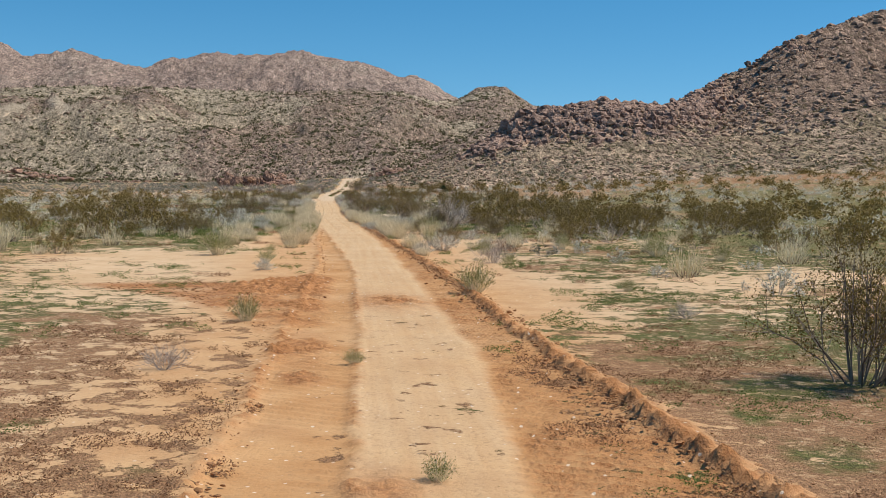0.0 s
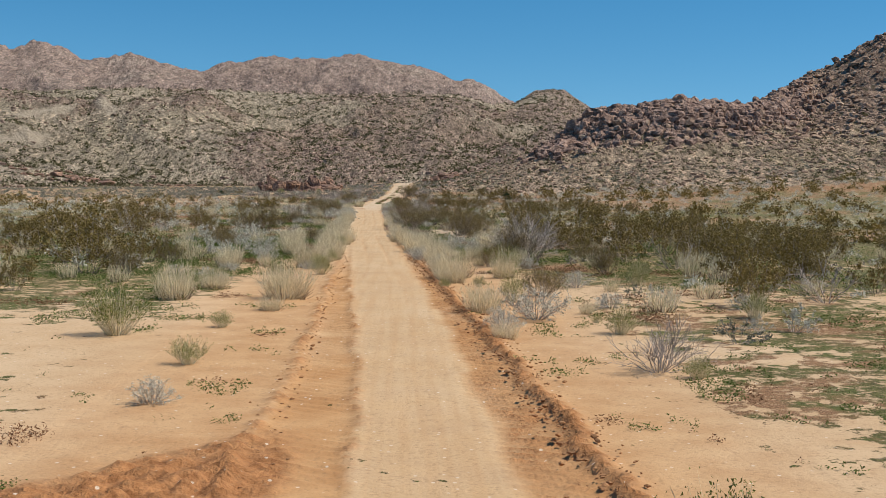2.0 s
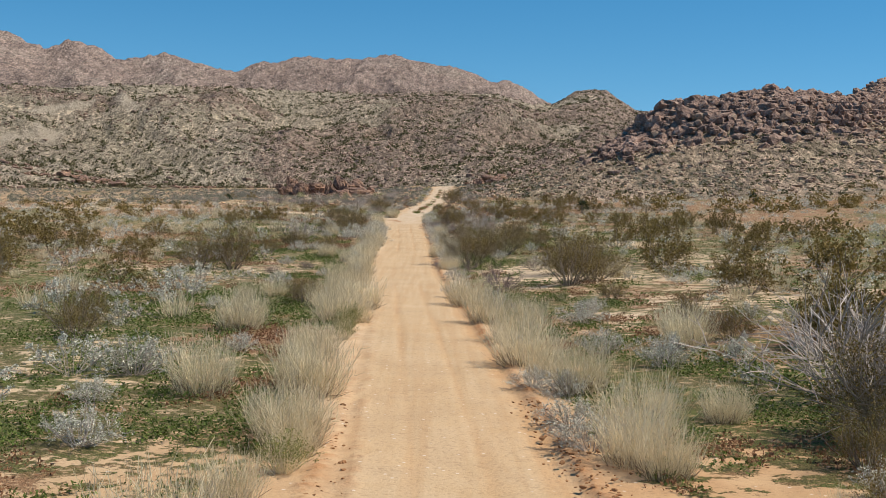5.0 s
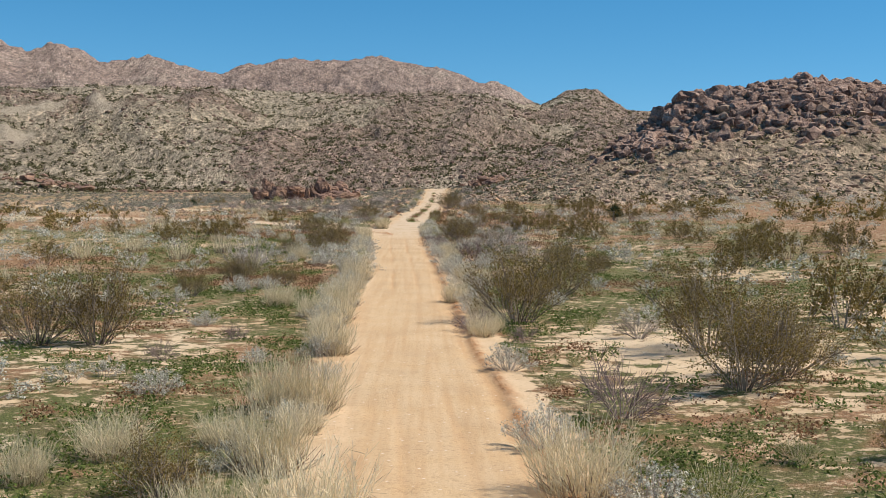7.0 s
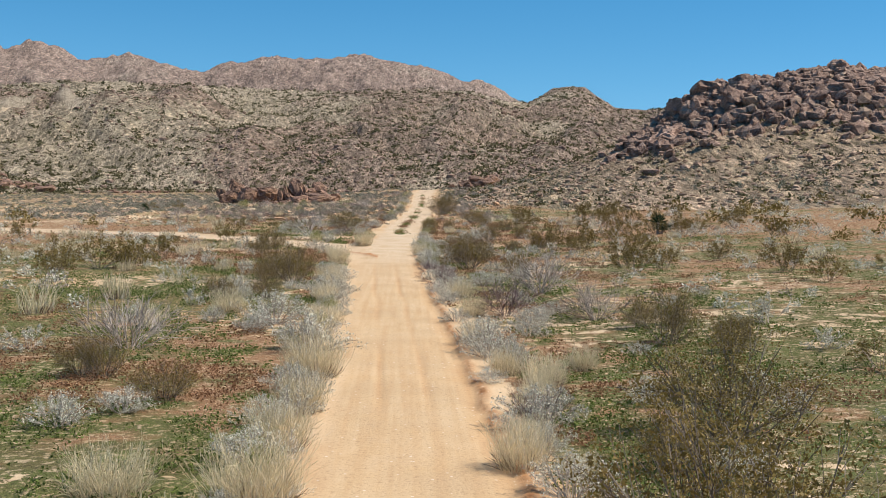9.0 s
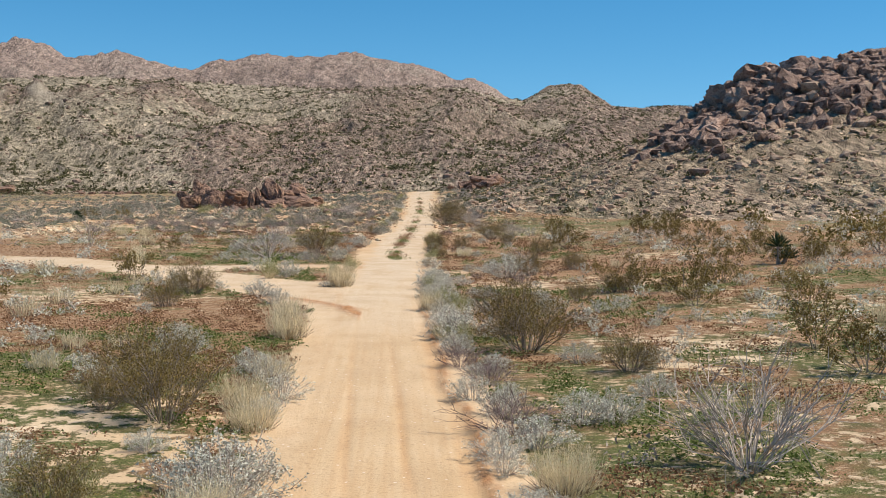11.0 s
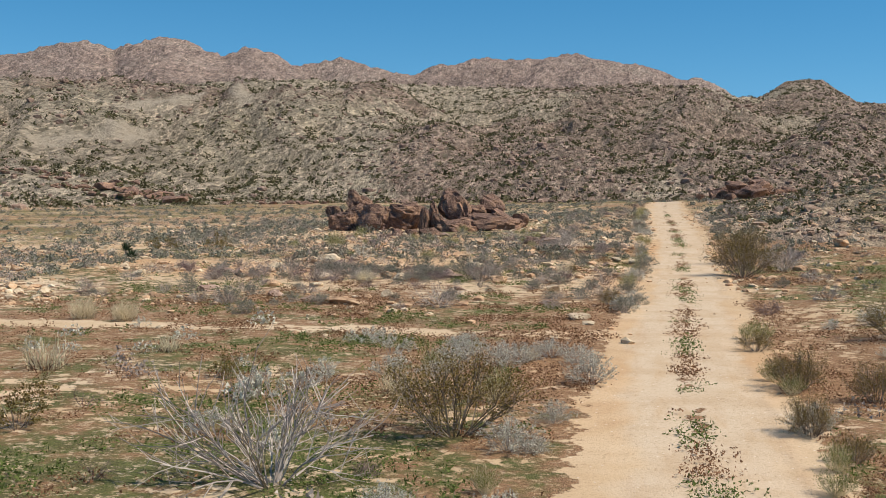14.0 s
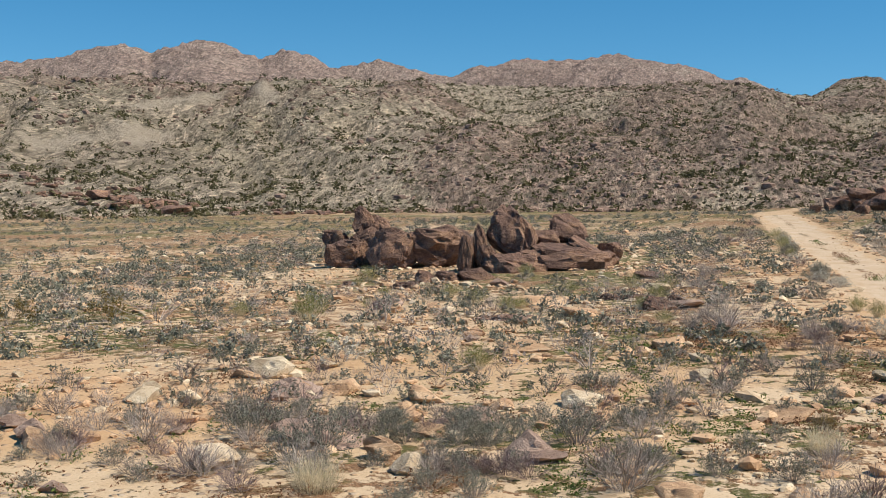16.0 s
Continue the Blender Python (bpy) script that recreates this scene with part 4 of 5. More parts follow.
    # dark heap beside the crest of the road, and the ledge at the foot of the left hill
    for k in range(26):
        x, y = rng.normal(17, 4), rng.normal(352, 6)
        s = rng.uniform(0.8, 2.1)
        ob = tagged(new("rock", dark[k % 4]), "dark brown boulder in a heap above the road", "rock", "boulder heap")
        ob.matrix_world = Matrix.LocRotScale((x, y, surface_at(x, y) + s * 0.35 + max(0, 1.6 - 0.12 * math.hypot(x - 17, y - 352) ** 2)), Euler((0.2, -0.2, k)), (s, s, s * 0.8))
    for k in range(60):
        x, y = rng.uniform(-135, -62), rng.normal(428, 6)
        s = rng.uniform(0.7, 1.9) * (1.4 if -112 < x < -90 else 0.7)
        ob = tagged(new("rock", dark[k % 4]), "reddish brown boulder at the foot of the hill", "rock", "boulder ledge")
        ob.matrix_world = Matrix.LocRotScale((x, y, max(floor_at(x, y), float(hill_mid(x, y))) + s * 0.1), Euler((0.2, -0.1, k)), (s * 1.3, s, s * 0.7))
    rows, pale_rows = [], []
    for k in range(14000):
        x, y = (rng.normal(-14, 14), rng.uniform(222, 300)) if k % 2 else (rng.uniform(-60, 40), rng.uniform(205, 345))
        if (abs(x - lane_at(y)) < 1.5 and k % 5) or rng.random() > step(205, 232, y) or fbm(x, y, 5, 2, 81) < -0.1:
            continue
        s = min(0.38 if abs(x - lane_at(y)) > 1.5 else 0.06, rng.lognormal(-2.15, 0.5))
        (pale_rows if rng.random() < 0.35 else rows).append((x, y, surface_at(x, y) + s * 0.2, s * rng.uniform(0.9, 1.6), s, s * rng.uniform(0.5, 0.9), rng.uniform(0, 6.3)))
    stuff("stones", scattered("stones", STONES, rows, RUSTY_STONE), "small orange and brown stones on the valley floor", "stones")
    stuff("stones", scattered("stones", STONES, pale_rows, PALE_ROCK), "small pale stones on the valley floor", "stones")
    rows = []
    for k in range(4200):
        y = 5 + 75 * rng.random() ** 1.2
        side = rng.random() < 0.7
        off = np.interp(y, [0, 10, 20, 40, 60, 80], [4.1, 3.8, 2.9, 2.4, 1.8, 1.6]) if side else np.interp(y, [0, 10, 20, 40, 60, 80], [-2.2, -2.1, -2.2, -1.65, -1.75, -1.6])
        x = lane_at(y) + off + rng.normal(0, 0.22 if side else 0.14)
        s = min(0.065, rng.lognormal(-3.8, 0.45))
        rows.append((x, y, floor_at(x, y) + (0.06 if side else 0.01), s * 1.4, s, s * 0.7, rng.uniform(0, 6.3)))
    for k in range(1400):
        x, y = rng.uniform(-8, 1.5), rng.normal(33, 3)
        if dug_at(np.array(x), np.array(y)) > 0.3:
            s = min(0.07, rng.lognormal(-3.7, 0.4))
            rows.append((x, y, floor_at(x, y) + 0.01, s * 1.4, s, s * 0.7, rng.uniform(0, 6.3)))
    stuff("clods", scattered("clods", STONES, rows, CLOD), "clods of red earth along the road banks", "clods")


def build_hill_cover():
    """Scrub and stones on the far slopes."""
    rocks, dark, light = [], [], []
    a = rng.uniform(-33, 19, 46000)
    r = 248 + 832 * rng.random(46000) ** 1.15
    X, Y = r * np.sin(np.radians(a)), 150 + r * np.cos(np.radians(a))
    Z = hill_mid(X, Y)
    floor = plain(X, Y)
    stony = spurs(X, Y) + 0.8 * fbm(X, Y, 30, 3, 48)
    way = hill_track(X, Y)
    for x, y, z, f, st, w, rr in zip(X, Y, Z, floor, stony, way, r):
        if z < f - 1 or w > 0.2:
            continue
        z = max(z, f)
        big = 1 + rr / 1500
        if rng.random() < 0.03 + 0.55 * max(0, st - 0.1):
            s = min(1.0, rng.lognormal(-1.1, 0.5)) * big
            rocks.append((x, y, z + 0.2 * s, s * rng.uniform(0.9, 1.6), s, s * rng.uniform(0.6, 1.0), rng.uniform(0, 6.3)))
        elif rng.random() < 0.42:
            s = rng.uniform(0.55, 1.0) * big * (1.45 if rng.random() < 0.4 else 0.75)
            dark.append((x, y, z - 0.05, s, s, s * 0.9, rng.uniform(0, 6.3)))
        else:
            s = rng.uniform(0.35, 0.7) * big
            light.append((x, y, z - 0.05, s, s, s * 0.7, rng.uniform(0, 6.3)))
    # the talus slope of the boulder hill
    for x, y, pick in zip(rng.uniform(6, 220, 9000), rng.uniform(205, 340, 9000), rng.random(9000)):
        h = rise_at(x, y)
        if 0.1 < h < 14 and fbm(x, y, 9, 2, 85) > -0.25 - 0.4 * pick:
            s = 0.25 + 0.45 * pick
            (dark if pick > 0.45 else light).append((x, y, floor_at(x, y) + h - 0.04, s, s, s * 0.85, 6.3 * pick))
    tiny = [rock_shape(260 + k, 1, 5, 0.15) for k in range(5)]
    stuff("slope_rocks", scattered("slope_rocks", tiny, rocks[:13000], SLOPE_ROCK), "brown rocks scattered over the far slopes", "rocks")
    stuff("slope_scrub", scattered("slope_scrub", [tuft_shape(500 + k, 18, 0.36) for k in range(6)], dark, SCRUB), "dark green scrub dotting the far slopes", "shrubs")
    stuff("slope_scrub", scattered("slope_scrub", [tuft_shape(510 + k, 9, 0.45) for k in range(6)], light, PALE_SCRUB), "pale dry scrub dotting the far slopes", "shrubs")


# ---- plants ----


def unit(v):
    return v / np.maximum(1e-9, np.linalg.norm(v, axis=-1, keepdims=True))


def tufts_around(r, centres, spread, size, n):
    """n small triangular leaves round the centres."""
    c = centres[r.integers(0, len(centres), n)] + r.normal(0, 1, (n, 3)) * spread
    a, b = unit(r.normal(size=(n, 3))), unit(r.normal(size=(n, 3)))
    s = (size * r.uniform(0.6, 1.3, n))[:, None]
    v = np.stack([c - a * s * 0.5, c + a * s * 0.5, c + b * s], 1).reshape(-1, 3)
    return v, np.arange(n * 3).reshape(n, 3)


def tuft_shape(seed, n, size, inner=0.35):
    """A loose dome of leaves, one unit in radius, for plants far off."""
    r = np.random.default_rng(seed)
    d = unit(np.abs(r.normal(size=(n, 3))) * np.sign(r.normal(size=(n, 3))))
    d[:, 2] = np.abs(d[:, 2])
    c = d * r.uniform(inner, 0.95, n)[:, None]
    return tufts_around(r, c, 0.05, size * 1.35, n)


def tubes(P, R):
    """Three-sided tapering stems along the polylines P (n, k, 3) with radii R (n, k)."""
    n, k, _ = P.shape
    d = unit(np.gradient(P, axis=1))
    a = unit(np.cross(d, np.array([0.31, 0.23, 0.92])))
    b = np.cross(d, a)
    ring = [P + R[..., None] * (math.cos(t) * a + math.sin(t) * b) for t in (0, 2.094, 4.189)]
    v = np.stack(ring, 2).reshape(-1, 3)
    i = np.arange(n * k * 3).reshape(n, k, 3)
    f = [np.stack([i[:, :-1, s], i[:, :-1, (s + 1) % 3], i[:, 1:, (s + 1) % 3], i[:, 1:, s]], -1).reshape(-1, 4) for s in range(3)]
    return v, np.concatenate(f)


def ribbons(P, W):
    """Flat blades along P (n, k, 3) with half widths W (n, k)."""
    n, k, _ = P.shape
    d = unit(P[:, -1] - P[:, 0])
    side = unit(np.cross(d, np.random.default_rng(3).normal(size=(n, 3))))[:, None]
    v = np.stack([P - side * W[..., None], P + side * W[..., None]], 2).reshape(-1, 3)
    i = np.arange(n * k * 2).reshape(n, k, 2)
    return v, np.stack([i[:, :-1, 0], i[:, :-1, 1], i[:, 1:, 1], i[:, 1:, 0]], -1).reshape(-1, 4)


def sprays(r, n, k, tilt, length, foot, bend, jitter):
    """Polylines that rise from a common foot and spread."""
    az, th, L = r.uniform(0, 2 * np.pi, n), r.uniform(*tilt, n), r.uniform(*length, n)
    d = np.stack([np.sin(th) * np.cos(az), np.sin(th) * np.sin(az), np.cos(th)], -1)
    out = np.stack([np.cos(az), np.sin(az), np.zeros(n)], -1)
    s = np.linspace(0, 1, k)
    P = (out * foot * r.uniform(0.2, 1, n)[:, None])[:, None] + d[:, None] * (L[:, None] * s)[..., None]
    P = P + (out * bend)[:, None] * ((s ** 2) * L[:, None])[..., None]
    P = P + r.normal(0, jitter, P.shape) * s[None, :, None]
    P[..., 2] = np.maximum(P[..., 2], 0.0)
    return P


def offshoots(r, P, per, length, spread, k=3, start=(0.4, 0.95)):
    n, m, _ = P.shape
    out = []
    for _ in range(per):
        t = r.uniform(*start, n) * (m - 1)
        i = np.clip(t.astype(int), 0, m - 2)
        f = (t - i)[:, None]
        base = P[np.arange(n), i] * (1 - f) + P[np.arange(n), i + 1] * f
        d = unit(unit(P[np.arange(n), i + 1] - P[np.arange(n), i]) + r.normal(0, spread, (n, 3)) + np.array([0, 0, 0.15]))
        L = r.uniform(*length, n)
        out.append(base[:, None] + d[:, None] * (L[:, None] * np.linspace(0, 1, k))[..., None] + r.normal(0, 0.012, (n, k, 3)) * np.linspace(0, 1, k)[None, :, None])
    return np.concatenate(out)


def merged(*pieces):
    vs, fs, base = [], [], 0
    for v, f in pieces:
        vs.append(v)
        fs.append(f + base)
        base += len(v)
    return np.concatenate(vs), np.concatenate(fs)


def taper(P, thick, thin):
    return np.broadcast_to(np.linspace(thick, thin, P.shape[1]), P.shape[:2])


def levelled(*pieces):
    """The same pieces, scaled so that the plant stands one unit high."""
    top = np.quantile(np.concatenate([v[:, 2] for v, f in pieces]), 0.985)
    return tuple((v / top, f) for v, f in pieces)


def creosote(seed, leaves=8500, size=0.023, stalks=34, per=9):
    r = np.random.default_rng(seed)
    main = sprays(r, stalks, 4, (0.05, 1.12), (0.62, 1.05), 0.22, -0.06, 0.05)
    twigs = offshoots(r, main, per, (0.2, 0.45), 0.55, 3, (0.3, 0.95))
    stems = merged(tubes(main, taper(main, 0.009, 0.004)), tubes(twigs, taper(twigs, 0.0035, 0.0015)))
    spots = np.concatenate([twigs[:, 1], twigs[:, 2], (twigs[:, 1] + twigs[:, 2]) / 2, main[:, 3]])
    spots = spots[spots[:, 2] > 0.09]
    leaf = tufts_around(r, spots[r.random(len(spots)) < 0.8], 0.046, size, leaves)
    return levelled(stems, leaf)


def straw(seed, n=430, per=3, wide=0.0036):
    r = np.random.default_rng(seed)
    P = sprays(r, n, 3, (0.0, 0.6), (0.35, 0.95), 0.55, 0.0, 0.085)
    fine = offshoots(r, P, per, (0.10, 0.26), 0.5, 2, (0.35, 1.0))
    low = sprays(r, n // 3, 3, (0.2, 1.3), (0.2, 0.45), 0.5, 0.1, 0.03)
    return levelled(merged(ribbons(P, taper(P, wide, wide * 0.7)), ribbons(fine, taper(fine, wide * 0.8, wide * 0.5))), ribbons(low, taper(low, wide * 2, wide)))


def sage(seed, leaves=2800, size=0.040, stalks=44):
    """A dense dome of fine silvery twigs and small leaves."""
    r = np.random.default_rng(seed)
    main = sprays(r, stalks, 3, (0.0, 1.35), (0.8, 1.0), 0.2, 0.0, 0.03)
    stems = tubes(main, taper(main, 0.010, 0.004))
    twigs = offshoots(r, main, 4, (0.12, 0.30), 0.6, 3, (0.35, 0.95))
    fine = ribbons(twigs, taper(twigs, size * 0.16, size * 0.10))
    spots = np.concatenate([twigs[:, 1], twigs[:, 2], main[:, 2]])
    v, f = tufts_around(r, spots, 0.035, size, leaves)
    return levelled(merged(stems, fine), (v, f))


def dead(seed, n=34, per=5, thick=0.008):
    r = np.random.default_rng(seed)
    main = sprays(r, n, 4, (0.1, 1.2), (0.6, 1.1), 0.14, 0.05, 0.075)
    a = offshoots(r, main, per, (0.25, 0.5), 0.55, 3, (0.3, 0.95))
    b = offshoots(r, a, 2, (0.12, 0.28), 0.6, 2)
    return levelled(merged(tubes(main, taper(main, thick, 0.005)), tubes(a, taper(a, 0.006, 0.003)), tubes(b, taper(b, 0.0035, 0.002))))[0]


def green(seed):
    r = np.random.default_rng(seed)
    P = sprays(r, 190, 4, (0.0, 1.0), (0.5, 1.0), 0.22, 0.02, 0.04)
    leaf = tufts_around(r, np.concatenate([P[:, 2], P[:, 3], (P[:, 2] + P[:, 3]) / 2]), 0.03, 0.036, 2600)
    return levelled(ribbons(P, taper(P, 0.006, 0.003)), leaf)


def yucca(seed):
    r = np.random.default_rng(seed)
    heads = [sprays(r, 70, 4, (0.0, 1.5), (0.38, 0.5), 0.03, 0.02, 0.0) + np.array([x, y, z]) for x, y, z in ((0, 0, 0.55), (0.28, 0.05, 0.2))]
    leaf = merged(*[ribbons(P, np.broadcast_to(np.array([0.012, 0.022, 0.016, 0.002]), P.shape[:2])) for P in heads])
    trunk = np.array([[[0, 0, -0.05], [0.02, 0, 0.3], [0, 0, 0.6]], [[0.05, 0, -0.05], [0.2, 0.03, 0.1], [0.28, 0.05, 0.25]]])
    return tubes(trunk, np.full((2, 3), 0.07)), leaf


def size_word(h):
    return "head-high" if h > 1.5 else "chest-high" if h > 1.1 else "waist-high" if h > 0.75 else "knee-high" if h > 0.4 else "ankle-high"


class Kind:
    """One kind of shrub: a few shapes, planted over and over."""

    def __init__(self, name, shapes, materials, words, category, group, wide, parts=("branchwork", "foliage")):
        self.name, self.words, self.category, self.group, self.wide, self.count, self.spots = name, words, category, group, wide, 0, []
        self.models = []
        for k, shape in enumerate(shapes):
            if isinstance(shape, tuple) and isinstance(shape[0], tuple):
                self.models.append([(n, mesh_of(n, v, f, m)) for n, (v, f), m in zip(parts, shape, materials)])
            else:
                self.models.append(mesh_of(name, *shape, materials[0]))

    def plant(self, x, y, h, wide=1.0):
        # the last shapes of a kind are the sparse ones, for plants away from the road
        half = len(self.models) // 2
        close = abs(x - lane_at(y)) < (9 if self.name in ("creosote_bush", "dead_shrub") else 6) or (216 < y < 240 and -25 < x < 0)
        model = self.models[self.count % half + (0 if close else half)]
        self.count += 1
        self.spots.append((x, y))
        if isinstance(model, list):
            ob = new(self.name)
            for n, me in model:
                part(n, me, ob)
        else:
            ob = new(self.name, model)
        w = h * self.wide * wide
        ob.matrix_world = Matrix.LocRotScale((x, y, surface_at(x, y) - 0.02), Euler((0, 0, rng.uniform(0, 6.3))), (w * rng.uniform(0.9, 1.1), w * rng.uniform(0.9, 1.1), h))
        return tagged(ob, size_word(h) + " " + self.words, self.category, self.group)


GREEN_SHRUBS_SOUTH = [(2.6, 12.5, 0.3), (1.8, 20.4, 0.27), (-0.5, 26.5, 0.6), (5.2, 32.8, 0.85), (9.5, 33, 0.35), (7.6, 43.4, 0.39), (15.6, 43.7, 0.69), (-1.2, 44.9, 0.49), (13.7, 46,
    0.89), (-3.4, 48.9, 1.06), (7.4, 49.4, 0.63), (-1.4, 50.4, 0.38), (7.2, 51.5, 0.21), (11.1, 51.9, 0.68), (5.7, 56.9, 0.78), (4, 61.2, 0.36), (5.1, 61.6, 0.38),
    (-1.3, 62.6, 0.84), (10.9, 64.7, 0.68), (-3.7, 65.9, 0.29), (6.5, 67.6, 1.06), (3.5, 92.9, 0.44), (7.1, 95.3, 0.27), (6.6, 95.8, 0.22), (4, 97.4, 0.66), (5.8, 100.1,
    0.38), (3.1, 106.7, 0.27), (3.9, 109.7, 0.3), (5.1, 116, 0.41), (-5.8, 184.5, 0.86), (-7.6, 187.2, 0.31), (-2.5, 189.2, 0.68)]
GREEN_SHRUBS_NEXT = [(-3.3, 189.2, 0.41), (-12.3, 245.9, 0.69), (-20, 256.2, 1.14)]
STRAW_CLUMPS_SOUTH = [(12.3, 37, 0.9), (17.4, 41.5, 0.93), (4.8, 48.7, 0.41), (7.3, 53.4, 0.32), (9.2, 53.5, 0.71), (-0.7, 54, 0.41), (4.7, 54.1, 0.76), (11.1, 56.5, 0.6), (-3.6, 56.7,
    1), (-0.6, 57.1, 1), (-14, 57.7, 0.84), (8.9, 59.2, 0.43), (-3, 59.9, 0.65), (-1.2, 60.7, 0.52), (-6.4, 62.3, 0.53), (13.3, 63.1, 0.83), (6.2, 64.9, 0.8), (4.4,
    65.2, 1), (-0.9, 70.5, 1), (-4.1, 70.6, 0.73), (-2.7, 71.1, 0.51), (-6.1, 74.3, 0.79), (-4.4, 74.3, 0.74), (-10, 75.4, 0.89), (4.4, 76.9, 1), (-2.4, 80.2, 1), (-0.6,
    80.3, 1), (4.1, 81.1, 0.94), (3.4, 84.5, 1), (7.2, 87.3, 1), (3.5, 88.9, 1), (-3.3, 90, 1)]
STRAW_CLUMPS_NEXT = [(-1.1, 92.1, 0.97), (4.1, 92.3, 0.79), (-0.6, 92.4, 0.77), (3, 92.9, 1), (-4, 94.9, 0.63), (-1.8, 96.3, 0.71), (-0.7, 96.4, 0.97), (2.6, 98.4, 1), (-4.5, 98.7,
    0.61), (-1.5, 99.6, 1), (-3.8, 100.3, 0.65), (-1.9, 103.9, 0.99), (-1.3, 103.9, 1), (-1.5, 111, 0.86), (-2, 121.2, 0.92), (-3.9, 121.4, 0.78), (1.7, 123.4, 0.78),
    (-2, 124.5, 0.82), (-1.9, 127.5, 0.79), (2.9, 130.8, 0.66), (-2, 131.4, 1), (-15.3, 134.1, 0.41), (-15.9, 142.6, 0.94), (-11.4, 143.2, 0.95), (-5.5, 143.4, 0.82),
    (-9.9, 147.3, 0.91), (-14.8, 148.3, 0.83), (-3.3, 165.3, 1), (-3.8, 170.4, 0.7), (0.8, 172.6, 0.74), (-2.6, 181, 1), (-6.7, 205.7, 0.57)]
STRAW_CLUMPS_MIDDLE = [(-13.2, 233.3, 0.59), (-4.4, 236.9, 0.56)]
SAGES_SOUTH = [(13, 30.9, 0.7), (12.5, 32.3, 0.29), (11.3, 36.9, 0.39), (15, 38.8, 0.35), (-1.1, 41.1, 0.39), (11.6, 43.1, 0.58), (4.9, 50.4, 0.5), (5.9, 52.4, 0.77), (8.1, 54.6,
    0.42), (8.1, 60.8, 0.52), (-3.2, 62.9, 0.31), (-4.1, 64.9, 0.35), (-5.2, 65.5, 0.38), (-0.9, 69.2, 0.36), (4.2, 69.6, 0.62), (-3.2, 75.9, 0.54), (-5.3, 78.1, 0.66),
    (-6.5, 80.1, 0.86), (-9.6, 80.9, 0.83), (-5.1, 82, 0.82), (-4, 82.2, 0.74), (7.7, 84.1, 0.69), (6.2, 84.3, 0.69), (-9.5, 87, 0.48), (-8.4, 92.4, 1), (5.6, 92.8,
    0.6), (-4.9, 95.4, 0.39), (6.4, 96.8, 0.38), (-6.5, 97, 1), (3.3, 97.4, 0.61), (-6.6, 100, 0.61), (2.4, 101.2, 0.66)]
SAGES_NEXT = [(-7.1, 104.4, 0.78), (-4.3, 105.6, 0.46), (10.9, 106, 0.49), (-6.2, 106.7, 0.42), (-8.5, 107, 0.5), (-5.7, 107.3, 0.42), (2.4, 108.9, 0.58), (-14.2, 112.3, 0.78),
    (-1.7, 115.7, 0.23), (-5.3, 116.2, 0.41), (-2.1, 116.6, 0.61), (6.8, 117.1, 0.58), (-2.3, 119.1, 0.56), (2.2, 121.7, 0.63), (11.3, 122.9, 0.32), (10.1, 125, 0.51),
    (8.5, 125.9, 0.45), (2.3, 126.2, 0.75), (-5.9, 126.2, 0.57), (-5.1, 127.4, 0.46), (6.9, 129.2, 0.48), (18.1, 129.2, 0.76), (2.4, 133, 0.62), (5.6, 134.8, 0.33),
    (10.3, 134.9, 0.51), (-2.4, 135.1, 1), (2, 135.6, 0.84), (-11.8, 136.1, 0.72), (13.1, 137.1, 0.41), (10.2, 139.3, 0.86), (-3.8, 140.6, 0.96), (-20.1, 142.1, 0.88)]
SAGES_MIDDLE = [(-16.9, 142.4, 0.78), (-7.1, 145.4, 0.65), (10.3, 147.3, 0.45), (-2.7, 148.5, 0.91), (1.9, 156.6, 0.33), (4.9, 156.7, 0.48), (-3.1, 158.1, 0.59), (1.4, 159.4, 0.29),
    (1.9, 160, 0.41), (-5.5, 161.8, 0.71), (11.7, 162, 0.59), (6.8, 162.1, 0.34), (9.8, 164.4, 0.38), (1.4, 165.5, 0.92), (7, 166.7, 0.33), (9.6, 166.9, 0.41), (8.7,
    168.1, 0.42), (7.6, 168.8, 0.5), (-8.2, 170.8, 0.38), (2.6, 172.1, 0.43), (11.6, 172.2, 0.49), (1.5, 172.6, 0.65), (2.2, 173.9, 0.33), (4.9, 174.6, 0.3), (0.9,
    175.3, 0.44), (3.4, 176.1, 0.26), (3, 176.8, 0.48), (4.9, 176.9, 0.31), (0.7, 177.4, 0.49), (1.7, 177.5, 0.33), (12.9, 177.7, 0.47), (2.6, 177.8, 0.33)]
SAGES_NORTH = [(1.3, 178, 0.33), (-8.9, 178.4, 0.83), (-7.1, 179.1, 0.36), (1.1, 180.1, 0.67), (5.3, 180.8, 0.32), (-3.2, 180.9, 0.25), (2.3, 182, 0.46), (7.2, 182.2, 0.34),
    (-13.4, 182.6, 0.63), (1.3, 185.4, 0.51), (-5.1, 185.5, 0.74), (4.7, 186.1, 0.99), (8.1, 186.9, 0.47), (-3.1, 203.1, 0.45), (-2.5, 207.7, 0.73), (-16.5, 215.1,
    0.36), (-16.3, 246.8, 0.73)]
